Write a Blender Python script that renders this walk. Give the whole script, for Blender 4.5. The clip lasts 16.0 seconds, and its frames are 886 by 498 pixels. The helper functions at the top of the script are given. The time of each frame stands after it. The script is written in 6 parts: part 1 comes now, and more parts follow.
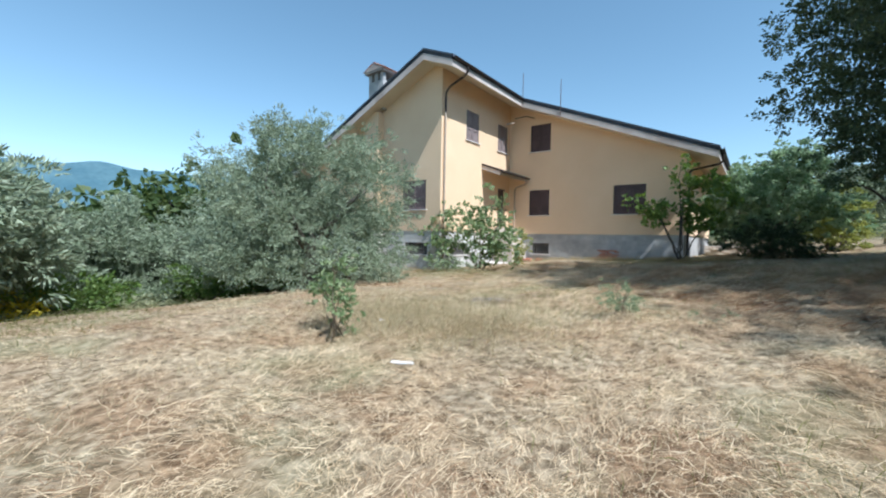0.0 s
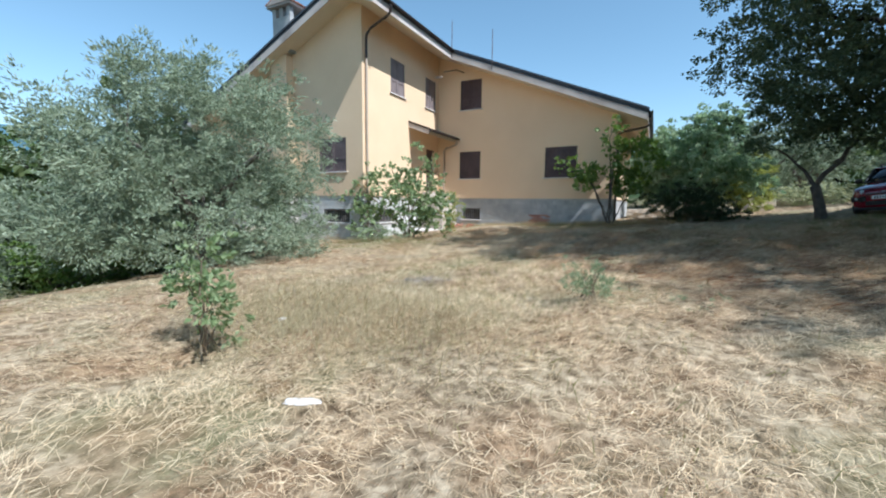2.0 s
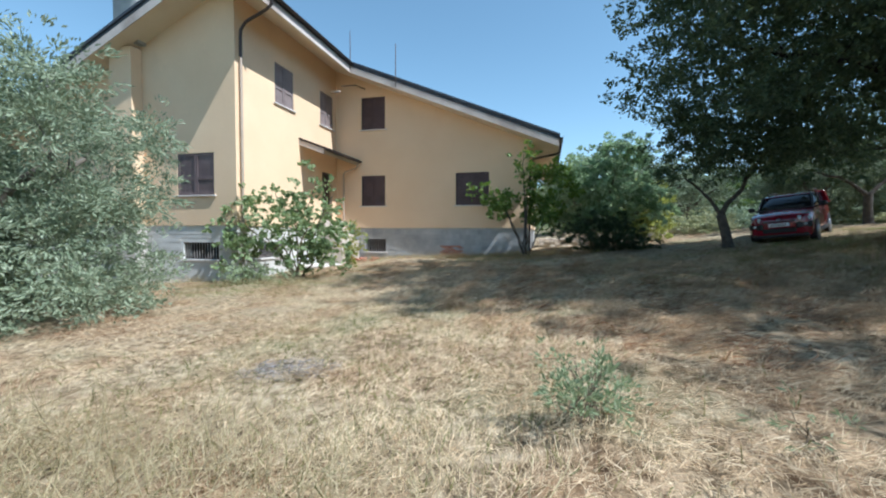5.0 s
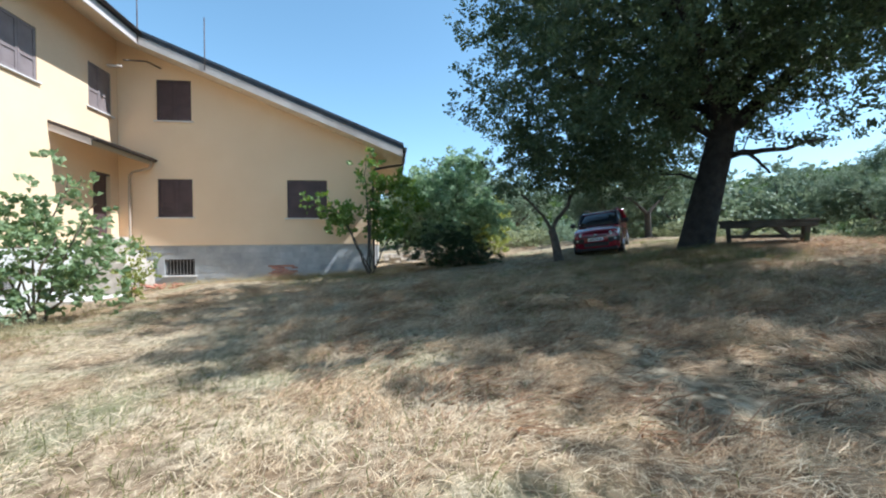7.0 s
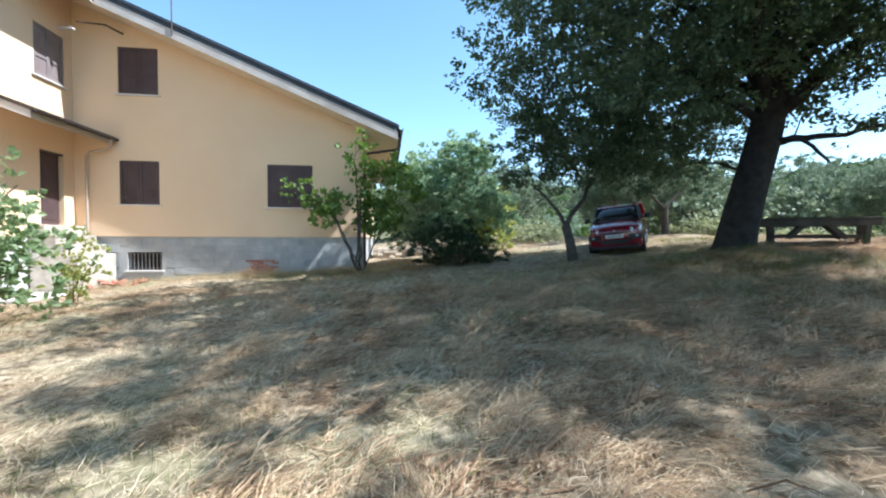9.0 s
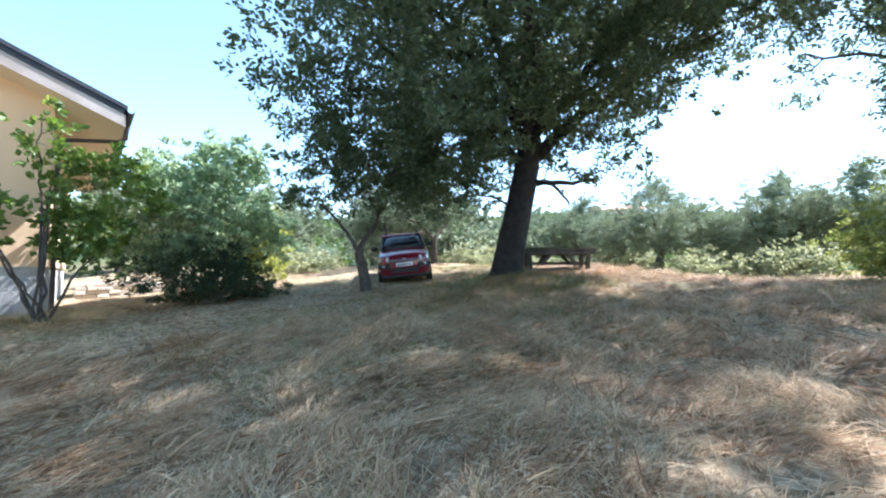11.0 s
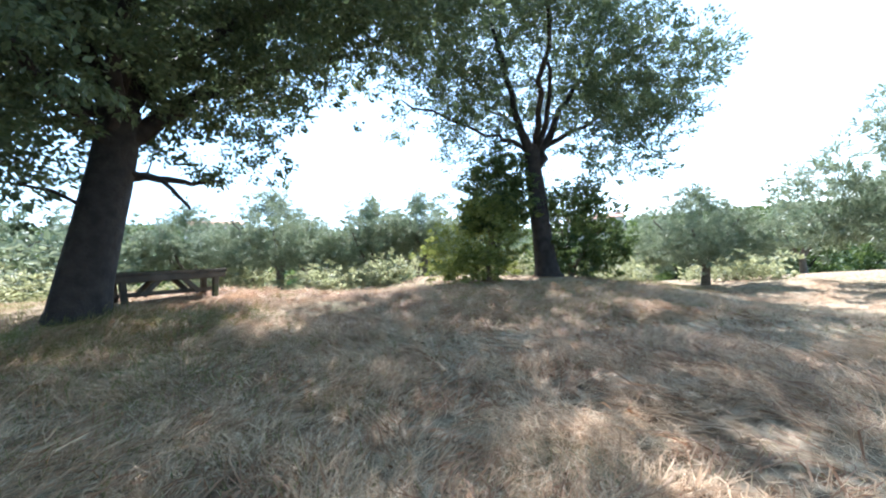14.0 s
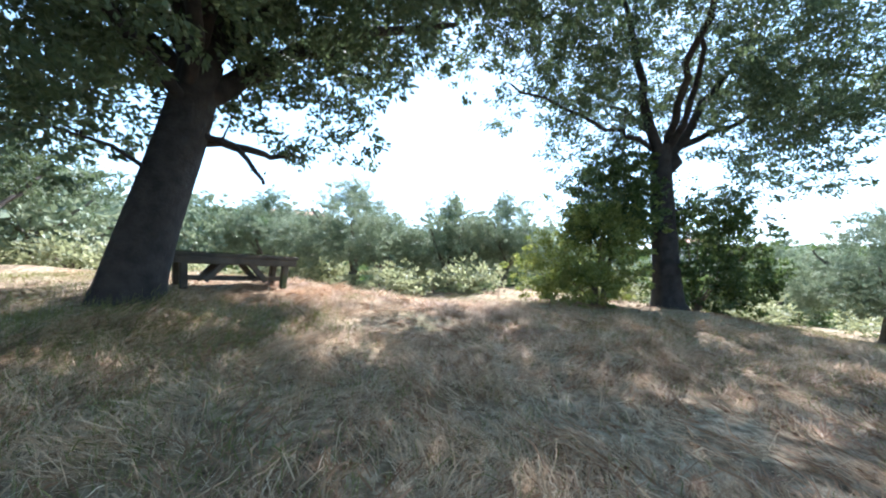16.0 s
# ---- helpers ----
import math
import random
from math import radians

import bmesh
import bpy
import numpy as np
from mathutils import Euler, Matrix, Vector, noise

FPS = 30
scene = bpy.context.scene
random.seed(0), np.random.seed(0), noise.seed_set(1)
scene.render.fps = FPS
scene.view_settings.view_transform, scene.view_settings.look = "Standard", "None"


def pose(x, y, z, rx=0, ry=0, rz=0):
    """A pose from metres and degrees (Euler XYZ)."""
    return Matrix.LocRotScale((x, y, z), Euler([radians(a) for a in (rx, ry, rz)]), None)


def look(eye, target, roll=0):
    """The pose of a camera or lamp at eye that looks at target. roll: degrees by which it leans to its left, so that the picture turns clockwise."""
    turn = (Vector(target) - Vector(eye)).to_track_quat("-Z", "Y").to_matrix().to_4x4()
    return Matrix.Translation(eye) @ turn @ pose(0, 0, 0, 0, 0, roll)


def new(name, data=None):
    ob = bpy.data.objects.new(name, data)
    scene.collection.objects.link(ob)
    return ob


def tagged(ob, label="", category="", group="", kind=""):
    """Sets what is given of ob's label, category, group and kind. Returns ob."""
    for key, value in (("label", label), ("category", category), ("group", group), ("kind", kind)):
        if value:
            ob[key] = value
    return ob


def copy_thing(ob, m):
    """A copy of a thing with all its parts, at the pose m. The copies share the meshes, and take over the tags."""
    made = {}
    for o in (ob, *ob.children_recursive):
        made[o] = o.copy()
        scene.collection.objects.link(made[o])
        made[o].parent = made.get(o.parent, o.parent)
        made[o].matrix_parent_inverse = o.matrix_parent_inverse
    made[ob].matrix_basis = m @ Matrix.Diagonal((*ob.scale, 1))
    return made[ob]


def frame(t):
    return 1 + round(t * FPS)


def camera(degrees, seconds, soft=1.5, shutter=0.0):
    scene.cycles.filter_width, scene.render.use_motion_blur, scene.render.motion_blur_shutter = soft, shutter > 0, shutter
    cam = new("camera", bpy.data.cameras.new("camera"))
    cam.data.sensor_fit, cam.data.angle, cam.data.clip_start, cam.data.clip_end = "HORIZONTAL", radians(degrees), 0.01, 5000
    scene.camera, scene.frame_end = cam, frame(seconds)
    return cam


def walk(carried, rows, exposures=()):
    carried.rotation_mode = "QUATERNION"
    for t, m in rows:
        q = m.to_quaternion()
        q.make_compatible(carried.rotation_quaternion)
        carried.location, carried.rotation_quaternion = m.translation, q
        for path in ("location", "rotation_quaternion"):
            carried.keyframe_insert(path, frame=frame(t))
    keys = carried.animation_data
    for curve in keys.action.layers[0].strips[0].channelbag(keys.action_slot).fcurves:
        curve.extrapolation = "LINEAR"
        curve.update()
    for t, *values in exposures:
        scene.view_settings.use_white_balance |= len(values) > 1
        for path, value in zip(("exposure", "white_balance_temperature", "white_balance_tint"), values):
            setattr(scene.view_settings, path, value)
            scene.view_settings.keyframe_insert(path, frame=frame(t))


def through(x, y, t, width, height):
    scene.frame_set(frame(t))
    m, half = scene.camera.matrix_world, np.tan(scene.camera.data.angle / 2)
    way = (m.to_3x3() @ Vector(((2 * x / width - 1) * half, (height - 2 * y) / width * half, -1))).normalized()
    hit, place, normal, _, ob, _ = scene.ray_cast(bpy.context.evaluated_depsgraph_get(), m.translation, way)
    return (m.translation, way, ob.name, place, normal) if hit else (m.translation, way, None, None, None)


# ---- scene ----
cam = camera(95.1, 16.0, soft=2.1)
PATH = [
    (0, (1.909, 1.835, 2.482), (0.688, 3.418, 2.43), 1.1),
    (0.5, (1.721, 2.083, 2.476), (0.66, 3.772, 2.336), 0.8),
    (1, (1.44, 2.357, 2.498), (0.569, 4.15, 2.332), -1.0),
    (1.5, (1.195, 2.744, 2.483), (0.33, 4.539, 2.313), -0.5),
    (2, (0.988, 3.123, 2.533), (0.077, 4.889, 2.312), 0.6),
    (2.5, (0.719, 3.514, 2.576), (-0.061, 5.351, 2.445), -1.0),
    (3, (0.535, 3.901, 2.59), (-0.203, 5.756, 2.472), -0.9),
    (5.5, (0.01, 5.862, 2.617), (-0.287, 7.838, 2.543), -0.1),
    (6, (-0.043, 6.255, 2.678), (-0.091, 8.253, 2.59), -1.0),
    (6.5, (0.012, 6.697, 2.719), (0.074, 8.696, 2.684), -0.4),
    (7, (0.017, 7.131, 2.736), (0.276, 9.114, 2.72), -0.6),
    (7.5, (0.023, 7.564, 2.797), (0.322, 9.542, 2.766), -1.0),
    (8, (0.122, 8.009, 2.834), (0.064, 10.008, 2.837), 1.6),
    (8.5, (0.207, 8.4, 2.854), (0.255, 10.399, 2.82), 0.8),
    (11, (-0.101, 10.698, 2.73), (1.224, 12.193, 2.833), -0.3),
    (11.5, (0.067, 11.053, 2.743), (1.565, 12.365, 2.94), -1.7),
    (12, (0.26, 11.31, 2.77), (2.007, 12.276, 2.886), -1.4),
    (12.5, (0.454, 11.624, 2.822), (2.391, 12.122, 2.864), -2.5),
    (13, (0.74, 11.884, 2.827), (2.722, 12.117, 2.951), -2.7),
    (13.5, (1.055, 12.097, 2.895), (3.052, 12.152, 2.975), -1.8),
    (14, (1.416, 12.395, 2.947), (3.407, 12.236, 3.042), -4.7),
    (14.5, (1.854, 12.663, 2.953), (3.852, 12.635, 3.048), -4.6),
    (15, (2.331, 12.909, 3.021), (4.327, 12.993, 3.107), -2.7),
    (15.5, (2.885, 13.088, 3.056), (4.883, 13.094, 3.143), -0.9),
    (16, (3.49, 13.144, 3.079), (5.478, 13.315, 3.213), 1.6),
]
walk(cam, [(t, look(eye, target, roll)) for t, eye, target, roll in PATH],
     [(0.0, 0.49, 5650, 10), (3.0, 0.53, 5650, 10), (5.5, 0.56, 5600, 9), (6.5, 0.70, 5550, 9), (7.5, 0.95, 5550, 9), (8.5, 1.06, 5550, 9), (11.0, 1.9, 5750, 16), (12.5, 1.95, 5800, 18), (14.5, 1.85, 5750, 18), (16.0, 1.85, 5700, 17)])

# ---- light ----
SUN_TO = Vector((1.0, -0.235, 1.40)).normalized()
world = bpy.data.worlds.new("sky")
scene.world = world
world.use_nodes = True
wn = world.node_tree.nodes
wl = world.node_tree.links
sky = wn.new("ShaderNodeTexSky")
sky.sky_type = "NISHITA"
sky.sun_disc = False
sky.sun_elevation = math.asin(SUN_TO.z)
sky.sun_rotation = math.atan2(SUN_TO.x, SUN_TO.y)
sky.air_density, sky.dust_density, sky.ozone_density, sky.altitude = 1.0, 0.4, 0.5, 300
azure = wn.new("ShaderNodeHueSaturation")
azure.inputs["Hue"].default_value, azure.inputs["Saturation"].default_value = 0.477, 0.97
wl.new(sky.outputs[0], azure.inputs["Color"])
wl.new(azure.outputs["Color"], wn["Background"].inputs[0])
wn["Background"].inputs[1].default_value = 0.125
sun = new("sun", bpy.data.lights.new("sun", "SUN"))
sun.data.energy, sun.data.angle, sun.data.color = 5.0, radians(0.53), (1.0, 0.97, 0.925)
sun.matrix_world = look((60, -10, 90), Vector((60, -10, 90)) - SUN_TO)


# ---- materials ----
def mat(name, c1, c2=None, scale=6.0, rough=0.8, metal=0.0, bump=0.0, fine=60.0, c3=None, spots=0.0, per_object=0.0, spec=0.5):
    """A surface with a coarse mix of c1 and c2, a fine grain, optional c3 spots and fine relief."""
    m = bpy.data.materials.new(name)
    m.use_nodes = True
    n, l = m.node_tree.nodes, m.node_tree.links
    p = n["Principled BSDF"]
    p.inputs["Roughness"].default_value, p.inputs["Metallic"].default_value = rough, metal
    p.inputs["Specular IOR Level"].default_value = spec
    tc = n.new("ShaderNodeTexCoord")
    big = n.new("ShaderNodeTexNoise")
    big.inputs["Scale"].default_value, big.inputs["Detail"].default_value = scale, 6
    l.new(tc.outputs["Object"], big.inputs["Vector"])
    ramp = n.new("ShaderNodeValToRGB")
    ramp.color_ramp.elements[0].position, ramp.color_ramp.elements[1].position = 0.36, 0.64
    ramp.color_ramp.elements[0].color, ramp.color_ramp.elements[1].color = (*c1, 1), (*(c2 or c1), 1)
    l.new(big.outputs["Fac"], ramp.inputs["Fac"])
    colour = ramp.outputs["Color"]
    small = n.new("ShaderNodeTexNoise")
    small.inputs["Scale"].default_value, small.inputs["Detail"].default_value = fine, 4
    l.new(tc.outputs["Object"], small.inputs["Vector"])
    if c3:
        far = n.new("ShaderNodeTexNoise")
        far.inputs["Scale"].default_value, far.inputs["Detail"].default_value = scale * 0.31, 8
        l.new(tc.outputs["Object"], far.inputs["Vector"])
        r2 = n.new("ShaderNodeValToRGB")
        r2.color_ramp.elements[0].position, r2.color_ramp.elements[1].position = 0.62 - spots, 0.72 - spots
        l.new(far.outputs["Fac"], r2.inputs["Fac"])
        mix = n.new("ShaderNodeMixRGB")
        mix.inputs["Color2"].default_value = (*c3, 1)
        l.new(r2.outputs["Color"], mix.inputs["Fac"])
        l.new(colour, mix.inputs["Color1"])
        colour = mix.outputs["Color"]
    grain = n.new("ShaderNodeMapRange")
    grain.inputs["To Min"].default_value, grain.inputs["To Max"].default_value = 0.78, 1.22
    l.new(small.outputs["Fac"], grain.inputs["Value"])
    val = n.new("ShaderNodeHueSaturation")
    l.new(colour, val.inputs["Color"])
    value = grain.outputs["Result"]
    if per_object:
        oi = n.new("ShaderNodeObjectInfo")
        mr = n.new("ShaderNodeMapRange")
        mr.inputs["To Min"].default_value, mr.inputs["To Max"].default_value = 1 - per_object, 1 + per_object
        l.new(oi.outputs["Random"], mr.inputs["Value"])
        mul = n.new("ShaderNodeMath")
        mul.operation = "MULTIPLY"
        l.new(mr.outputs["Result"], mul.inputs[0])
        l.new(value, mul.inputs[1])
        value = mul.outputs[0]
    l.new(value, val.inputs["Value"])
    l.new(val.outputs["Color"], p.inputs["Base Color"])
    if bump:
        b = n.new("ShaderNodeBump")
        b.inputs["Strength"].default_value, b.inputs["Distance"].default_value = bump, 0.02
        l.new(small.outputs["Fac"], b.inputs["Height"])
        l.new(b.outputs["Normal"], p.inputs["Normal"])
    return m


def leaf_mat(name, c1, c2, c3, through=0.35, gloss=0.3, scale=0.8, noise_w=0.45):
    """Leaves: three tones by leaf and by clump, light passing through the blade, and some gloss."""
    m = bpy.data.materials.new(name)
    m.use_nodes = True
    n, l = m.node_tree.nodes, m.node_tree.links
    p = n["Principled BSDF"]
    p.inputs["Roughness"].default_value = 0.55
    p.inputs["Specular IOR Level"].default_value = gloss
    geo = n.new("ShaderNodeNewGeometry")
    tc = n.new("ShaderNodeTexCoord")
    ramp = n.new("ShaderNodeValToRGB")
    ramp.color_ramp.elements[0].color, ramp.color_ramp.elements[1].color = (*c1, 1), (*c3, 1)
    e = ramp.color_ramp.elements.new(0.5)
    e.color = (*c2, 1)
    noise_n = n.new("ShaderNodeTexNoise")
    noise_n.inputs["Scale"].default_value = scale
    l.new(tc.outputs["Object"], noise_n.inputs["Vector"])
    mixv = n.new("ShaderNodeMath")
    mixv.operation = "MULTIPLY_ADD"
    mixv.inputs[1].default_value = 0.6
    l.new(geo.outputs["Random Per Island"], mixv.inputs[0])
    sub = n.new("ShaderNodeMath")
    sub.operation = "MULTIPLY"
    sub.inputs[1].default_value = noise_w
    l.new(noise_n.outputs["Fac"], sub.inputs[0])
    l.new(sub.outputs[0], mixv.inputs[2])
    l.new(mixv.outputs[0], ramp.inputs["Fac"])
    l.new(ramp.outputs["Color"], p.inputs["Base Color"])
    tr = n.new("ShaderNodeBsdfTranslucent")
    hs = n.new("ShaderNodeHueSaturation")
    hs.inputs["Value"].default_value, hs.inputs["Saturation"].default_value, hs.inputs["Hue"].default_value = 1.7, 1.15, 0.48
    l.new(ramp.outputs["Color"], hs.inputs["Color"])
    l.new(hs.outputs["Color"], tr.inputs["Color"])
    mix = n.new("ShaderNodeMixShader")
    mix.inputs[0].default_value = through
    l.new(p.outputs[0], mix.inputs[1])
    l.new(tr.outputs[0], mix.inputs[2])
    l.new(mix.outputs[0], n["Material Output"].inputs["Surface"])
    return m


def ground_mat():
    """Mown dry meadow: straw, bare brown, greener patches; scrub and woods further off."""
    m = bpy.data.materials.new("dry_meadow")
    m.use_nodes = True
    n, l = m.node_tree.nodes, m.node_tree.links
    p = n["Principled BSDF"]
    p.inputs["Roughness"].default_value = 0.95
    p.inputs["Specular IOR Level"].default_value = 0.1
    geo = n.new("ShaderNodeNewGeometry")

    def noise_tex(scale, detail=6, stretch=None):
        t = n.new("ShaderNodeTexNoise")
        t.inputs["Scale"].default_value, t.inputs["Detail"].default_value = scale, detail
        src = geo.outputs["Position"]
        if stretch:
            mp = n.new("ShaderNodeMapping")
            mp.inputs["Scale"].default_value, mp.inputs["Rotation"].default_value = stretch[:3], (0, 0, stretch[3])
            l.new(src, mp.inputs["Vector"])
            src = mp.outputs["Vector"]
        l.new(src, t.inputs["Vector"])
        return t.outputs["Fac"]

    def ramp(src, stops):
        r = n.new("ShaderNodeValToRGB")
        els = r.color_ramp.elements
        els[0].position, els[0].color = stops[0][0], (*stops[0][1], 1)
        els[1].position, els[1].color = stops[-1][0], (*stops[-1][1], 1)
        for at, c in stops[1:-1]:
            e = els.new(at)
            e.color = (*c, 1)
        l.new(src, r.inputs["Fac"])
        return r.outputs["Color"]

    def mix(f, a, b):
        x = n.new("ShaderNodeMixRGB")
        l.new(f, x.inputs["Fac"])
        l.new(a, x.inputs["Color1"])
        l.new(b, x.inputs["Color2"])
        return x.outputs["Color"]

    def lighter(a, b):
        x = n.new("ShaderNodeMath")
        x.operation = "MAXIMUM"
        l.new(a, x.inputs[0])
        l.new(b, x.inputs[1])
        return x.outputs[0]

    def average(a, b, w):
        x = n.new("ShaderNodeMath")
        x.operation = "MULTIPLY_ADD"
        x.inputs[1].default_value = w
        y = n.new("ShaderNodeMath")
        y.operation = "MULTIPLY"
        y.inputs[1].default_value = 1 - w
        l.new(a, x.inputs[0])
        l.new(b, y.inputs[0])
        l.new(y.outputs[0], x.inputs[2])
        return x.outputs[0]

    stems = lighter(lighter(noise_tex(150, 3, (1, 0.10, 1, 0.5)), noise_tex(140, 3, (1, 0.12, 1, 1.7))), noise_tex(160, 3, (1, 0.11, 1, 2.6)))
    tangle = average(stems, noise_tex(9, 10), 0.42)
    straw = ramp(tangle, [(0.40, (0.095, 0.067, 0.040)), (0.51, (0.26, 0.20, 0.125)), (0.64, (0.50, 0.41, 0.28))])
    green = ramp(noise_tex(70, 6), [(0.3, (0.085, 0.09, 0.04)), (0.7, (0.31, 0.30, 0.16))])
    patch = ramp(noise_tex(0.55, 5), [(0.50, (0, 0, 0)), (0.72, (0.75, 0.75, 0.75))])
    near = mix(patch, straw, green)
    brown = ramp(tangle, [(0.42, (0.10, 0.06, 0.033)), (0.62, (0.37, 0.245, 0.14))])
    near = mix(ramp(noise_tex(0.9, 6), [(0.44, (0, 0, 0)), (0.62, (0.8, 0.8, 0.8))]), near, brown)
    woods = ramp(noise_tex(0.11, 8), [(0.32, (0.018, 0.035, 0.014)), (0.52, (0.05, 0.08, 0.028)), (0.75, (0.14, 0.15, 0.06))])
    far_d = n.new("ShaderNodeVectorMath")
    far_d.operation = "DISTANCE"
    far_d.inputs[1].default_value = (2, 14, 2)
    l.new(geo.outputs["Position"], far_d.inputs[0])
    mr = n.new("ShaderNodeMapRange")
    mr.inputs["From Min"].default_value, mr.inputs["From Max"].default_value = 40, 62
    l.new(far_d.outputs["Value"], mr.inputs["Value"])
    col = mix(mr.outputs["Result"], near, woods)
    l.new(col, p.inputs["Base Color"])
    b = n.new("ShaderNodeBump")
    b.inputs["Strength"].default_value, b.inputs["Distance"].default_value = 0.8, 0.04
    l.new(tangle, b.inputs["Height"])
    l.new(b.outputs["Normal"], p.inputs["Normal"])
    return m


M_GROUND = ground_mat()
M_STRAW = leaf_mat("straw", (0.255, 0.182, 0.105), (0.54, 0.42, 0.26), (0.78, 0.66, 0.45), 0.25, 0.25, 4.5, 0.85)
M_STANDING = leaf_mat("standing_dry_grass", (0.238, 0.230, 0.111), (0.391, 0.332, 0.196), (0.527, 0.468, 0.306), 0.3, 0.2, 0.9)
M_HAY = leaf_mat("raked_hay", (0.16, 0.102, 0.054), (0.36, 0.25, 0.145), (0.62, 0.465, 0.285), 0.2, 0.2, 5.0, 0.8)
# Hay brown, reddened so that it also carries the tone of shade.
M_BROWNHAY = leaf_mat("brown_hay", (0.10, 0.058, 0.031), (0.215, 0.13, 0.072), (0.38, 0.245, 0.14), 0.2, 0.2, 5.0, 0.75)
# Brown of fallen leaves, also used to deepen the shade below the oaks.
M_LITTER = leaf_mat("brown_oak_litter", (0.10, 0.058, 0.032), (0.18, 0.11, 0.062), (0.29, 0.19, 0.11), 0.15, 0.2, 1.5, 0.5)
M_GREENGRASS = leaf_mat("green_grass", (0.075, 0.095, 0.026), (0.14, 0.155, 0.048), (0.25, 0.235, 0.09), 0.3, 0.2, 1.0)
M_WALL = mat("yellow_plaster", (0.76, 0.548, 0.345), (0.79, 0.58, 0.372), 0.7, 0.9, bump=0.25, fine=90, c3=(0.68, 0.48, 0.305), spots=-0.02)
M_PLINTH = mat("grey_concrete", (0.36, 0.36, 0.35), (0.46, 0.45, 0.43), 1.4, 0.9, bump=0.5, fine=40, c3=(0.28, 0.29, 0.29), spots=0.04)
M_CEMENT = mat("pale_weathered_cement", (0.52, 0.51, 0.48), (0.64, 0.63, 0.59), 1.6, 0.9, bump=0.5, fine=40, c3=(0.40, 0.40, 0.385), spots=0.04, per_object=0.08)
M_BLOCK = mat("grey_concrete_block", (0.33, 0.335, 0.33), (0.45, 0.445, 0.43), 1.8, 0.92, bump=0.6, fine=35, c3=(0.25, 0.26, 0.265), spots=0.05, per_object=0.10)
# Shutter brown lightened for the front window: its sunlight is in the colour.
M_HALFLIT = mat("half_sunlit_shutter", (0.115, 0.080, 0.078), (0.155, 0.112, 0.108), 2.5, 0.6, fine=70, bump=0.1, per_object=0.1)
M_SOFFIT = mat("cream_soffit", (0.66, 0.55, 0.42), (0.70, 0.60, 0.47), 0.8, 0.9, bump=0.2, fine=70)
M_FASCIA = mat("weathered_white_fascia", (0.50, 0.43, 0.385), (0.60, 0.53, 0.475), 1.5, 0.8, bump=0.2, fine=50, c3=(0.38, 0.32, 0.28), spots=0.05)
M_ROOF = mat("dark_slate_covering", (0.035, 0.042, 0.055), (0.06, 0.068, 0.08), 2.5, 0.65, bump=0.4, fine=30)
M_GUTTER = mat("dark_brown_metal", (0.045, 0.033, 0.03), (0.065, 0.05, 0.045), 3, 0.45, 0.3, fine=40)
M_PIPE = mat("brown_downpipe", (0.42, 0.33, 0.25), (0.48, 0.38, 0.29), 3, 0.5, 0.1, fine=40)
M_SHUTTER = mat("brown_shutter_wood", (0.068, 0.040, 0.040), (0.095, 0.058, 0.056), 2.5, 0.6, fine=70, bump=0.1, per_object=0.12)
# Lightest copy of the shutter brown: full sun put into the colour.
M_SUNLIT = mat("sunlit_brown_shutter", (0.19, 0.15, 0.142), (0.24, 0.195, 0.185), 2.5, 0.6, fine=70, bump=0.1, per_object=0.1)
M_BARS = mat("grey_painted_bars", (0.26, 0.25, 0.235), (0.34, 0.32, 0.30), 8, 0.6, 0.2, fine=60)
# Near-black colour standing in for the darkness inside rooms.
M_DARK = mat("interior_shade", (0.012, 0.011, 0.011), (0.02, 0.018, 0.018), 2, 0.9)
M_SILL = mat("pale_marble", (0.60, 0.56, 0.52), (0.70, 0.66, 0.62), 4, 0.5, fine=60)
M_IRON = mat("rusty_iron", (0.10, 0.075, 0.065), (0.16, 0.12, 0.10), 8, 0.6, 0.5, fine=90)
M_STONE = mat("pale_rubble_stone", (0.42, 0.36, 0.29), (0.56, 0.50, 0.42), 4, 0.9, bump=0.6, fine=30, per_object=0.25)
M_BRICK = mat("red_brick", (0.36, 0.14, 0.09), (0.46, 0.20, 0.13), 5, 0.9, bump=0.5, fine=60, per_object=0.25)
M_TILE = mat("terracotta_tile", (0.40, 0.20, 0.13), (0.52, 0.30, 0.20), 4, 0.85, fine=50, per_object=0.2)
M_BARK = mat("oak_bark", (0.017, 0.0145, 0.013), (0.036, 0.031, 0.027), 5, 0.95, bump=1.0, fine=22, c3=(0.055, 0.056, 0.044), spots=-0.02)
M_OLIVEBARK = mat("olive_bark", (0.11, 0.095, 0.075), (0.18, 0.16, 0.13), 6, 0.95, bump=0.9, fine=25)
M_GREYBARK = mat("grey_brown_bark", (0.055, 0.046, 0.038), (0.10, 0.085, 0.07), 6, 0.95, bump=0.9, fine=25)
M_TWIG = mat("green_brown_twig", (0.12, 0.09, 0.06), (0.18, 0.14, 0.09), 6, 0.9, fine=40)
M_OAKLEAF = leaf_mat("oak_leaf", (0.036, 0.058, 0.032), (0.070, 0.102, 0.050), (0.125, 0.162, 0.080), 0.36, 0.5, 0.5)
M_OLIVELEAF = leaf_mat("olive_leaf", (0.105, 0.145, 0.085), (0.20, 0.25, 0.155), (0.40, 0.45, 0.32), 0.18, 0.4, 0.6)
M_FIGLEAF = leaf_mat("fig_leaf", (0.10, 0.16, 0.065), (0.19, 0.26, 0.12), (0.36, 0.42, 0.24), 0.35, 0.4, 0.9)
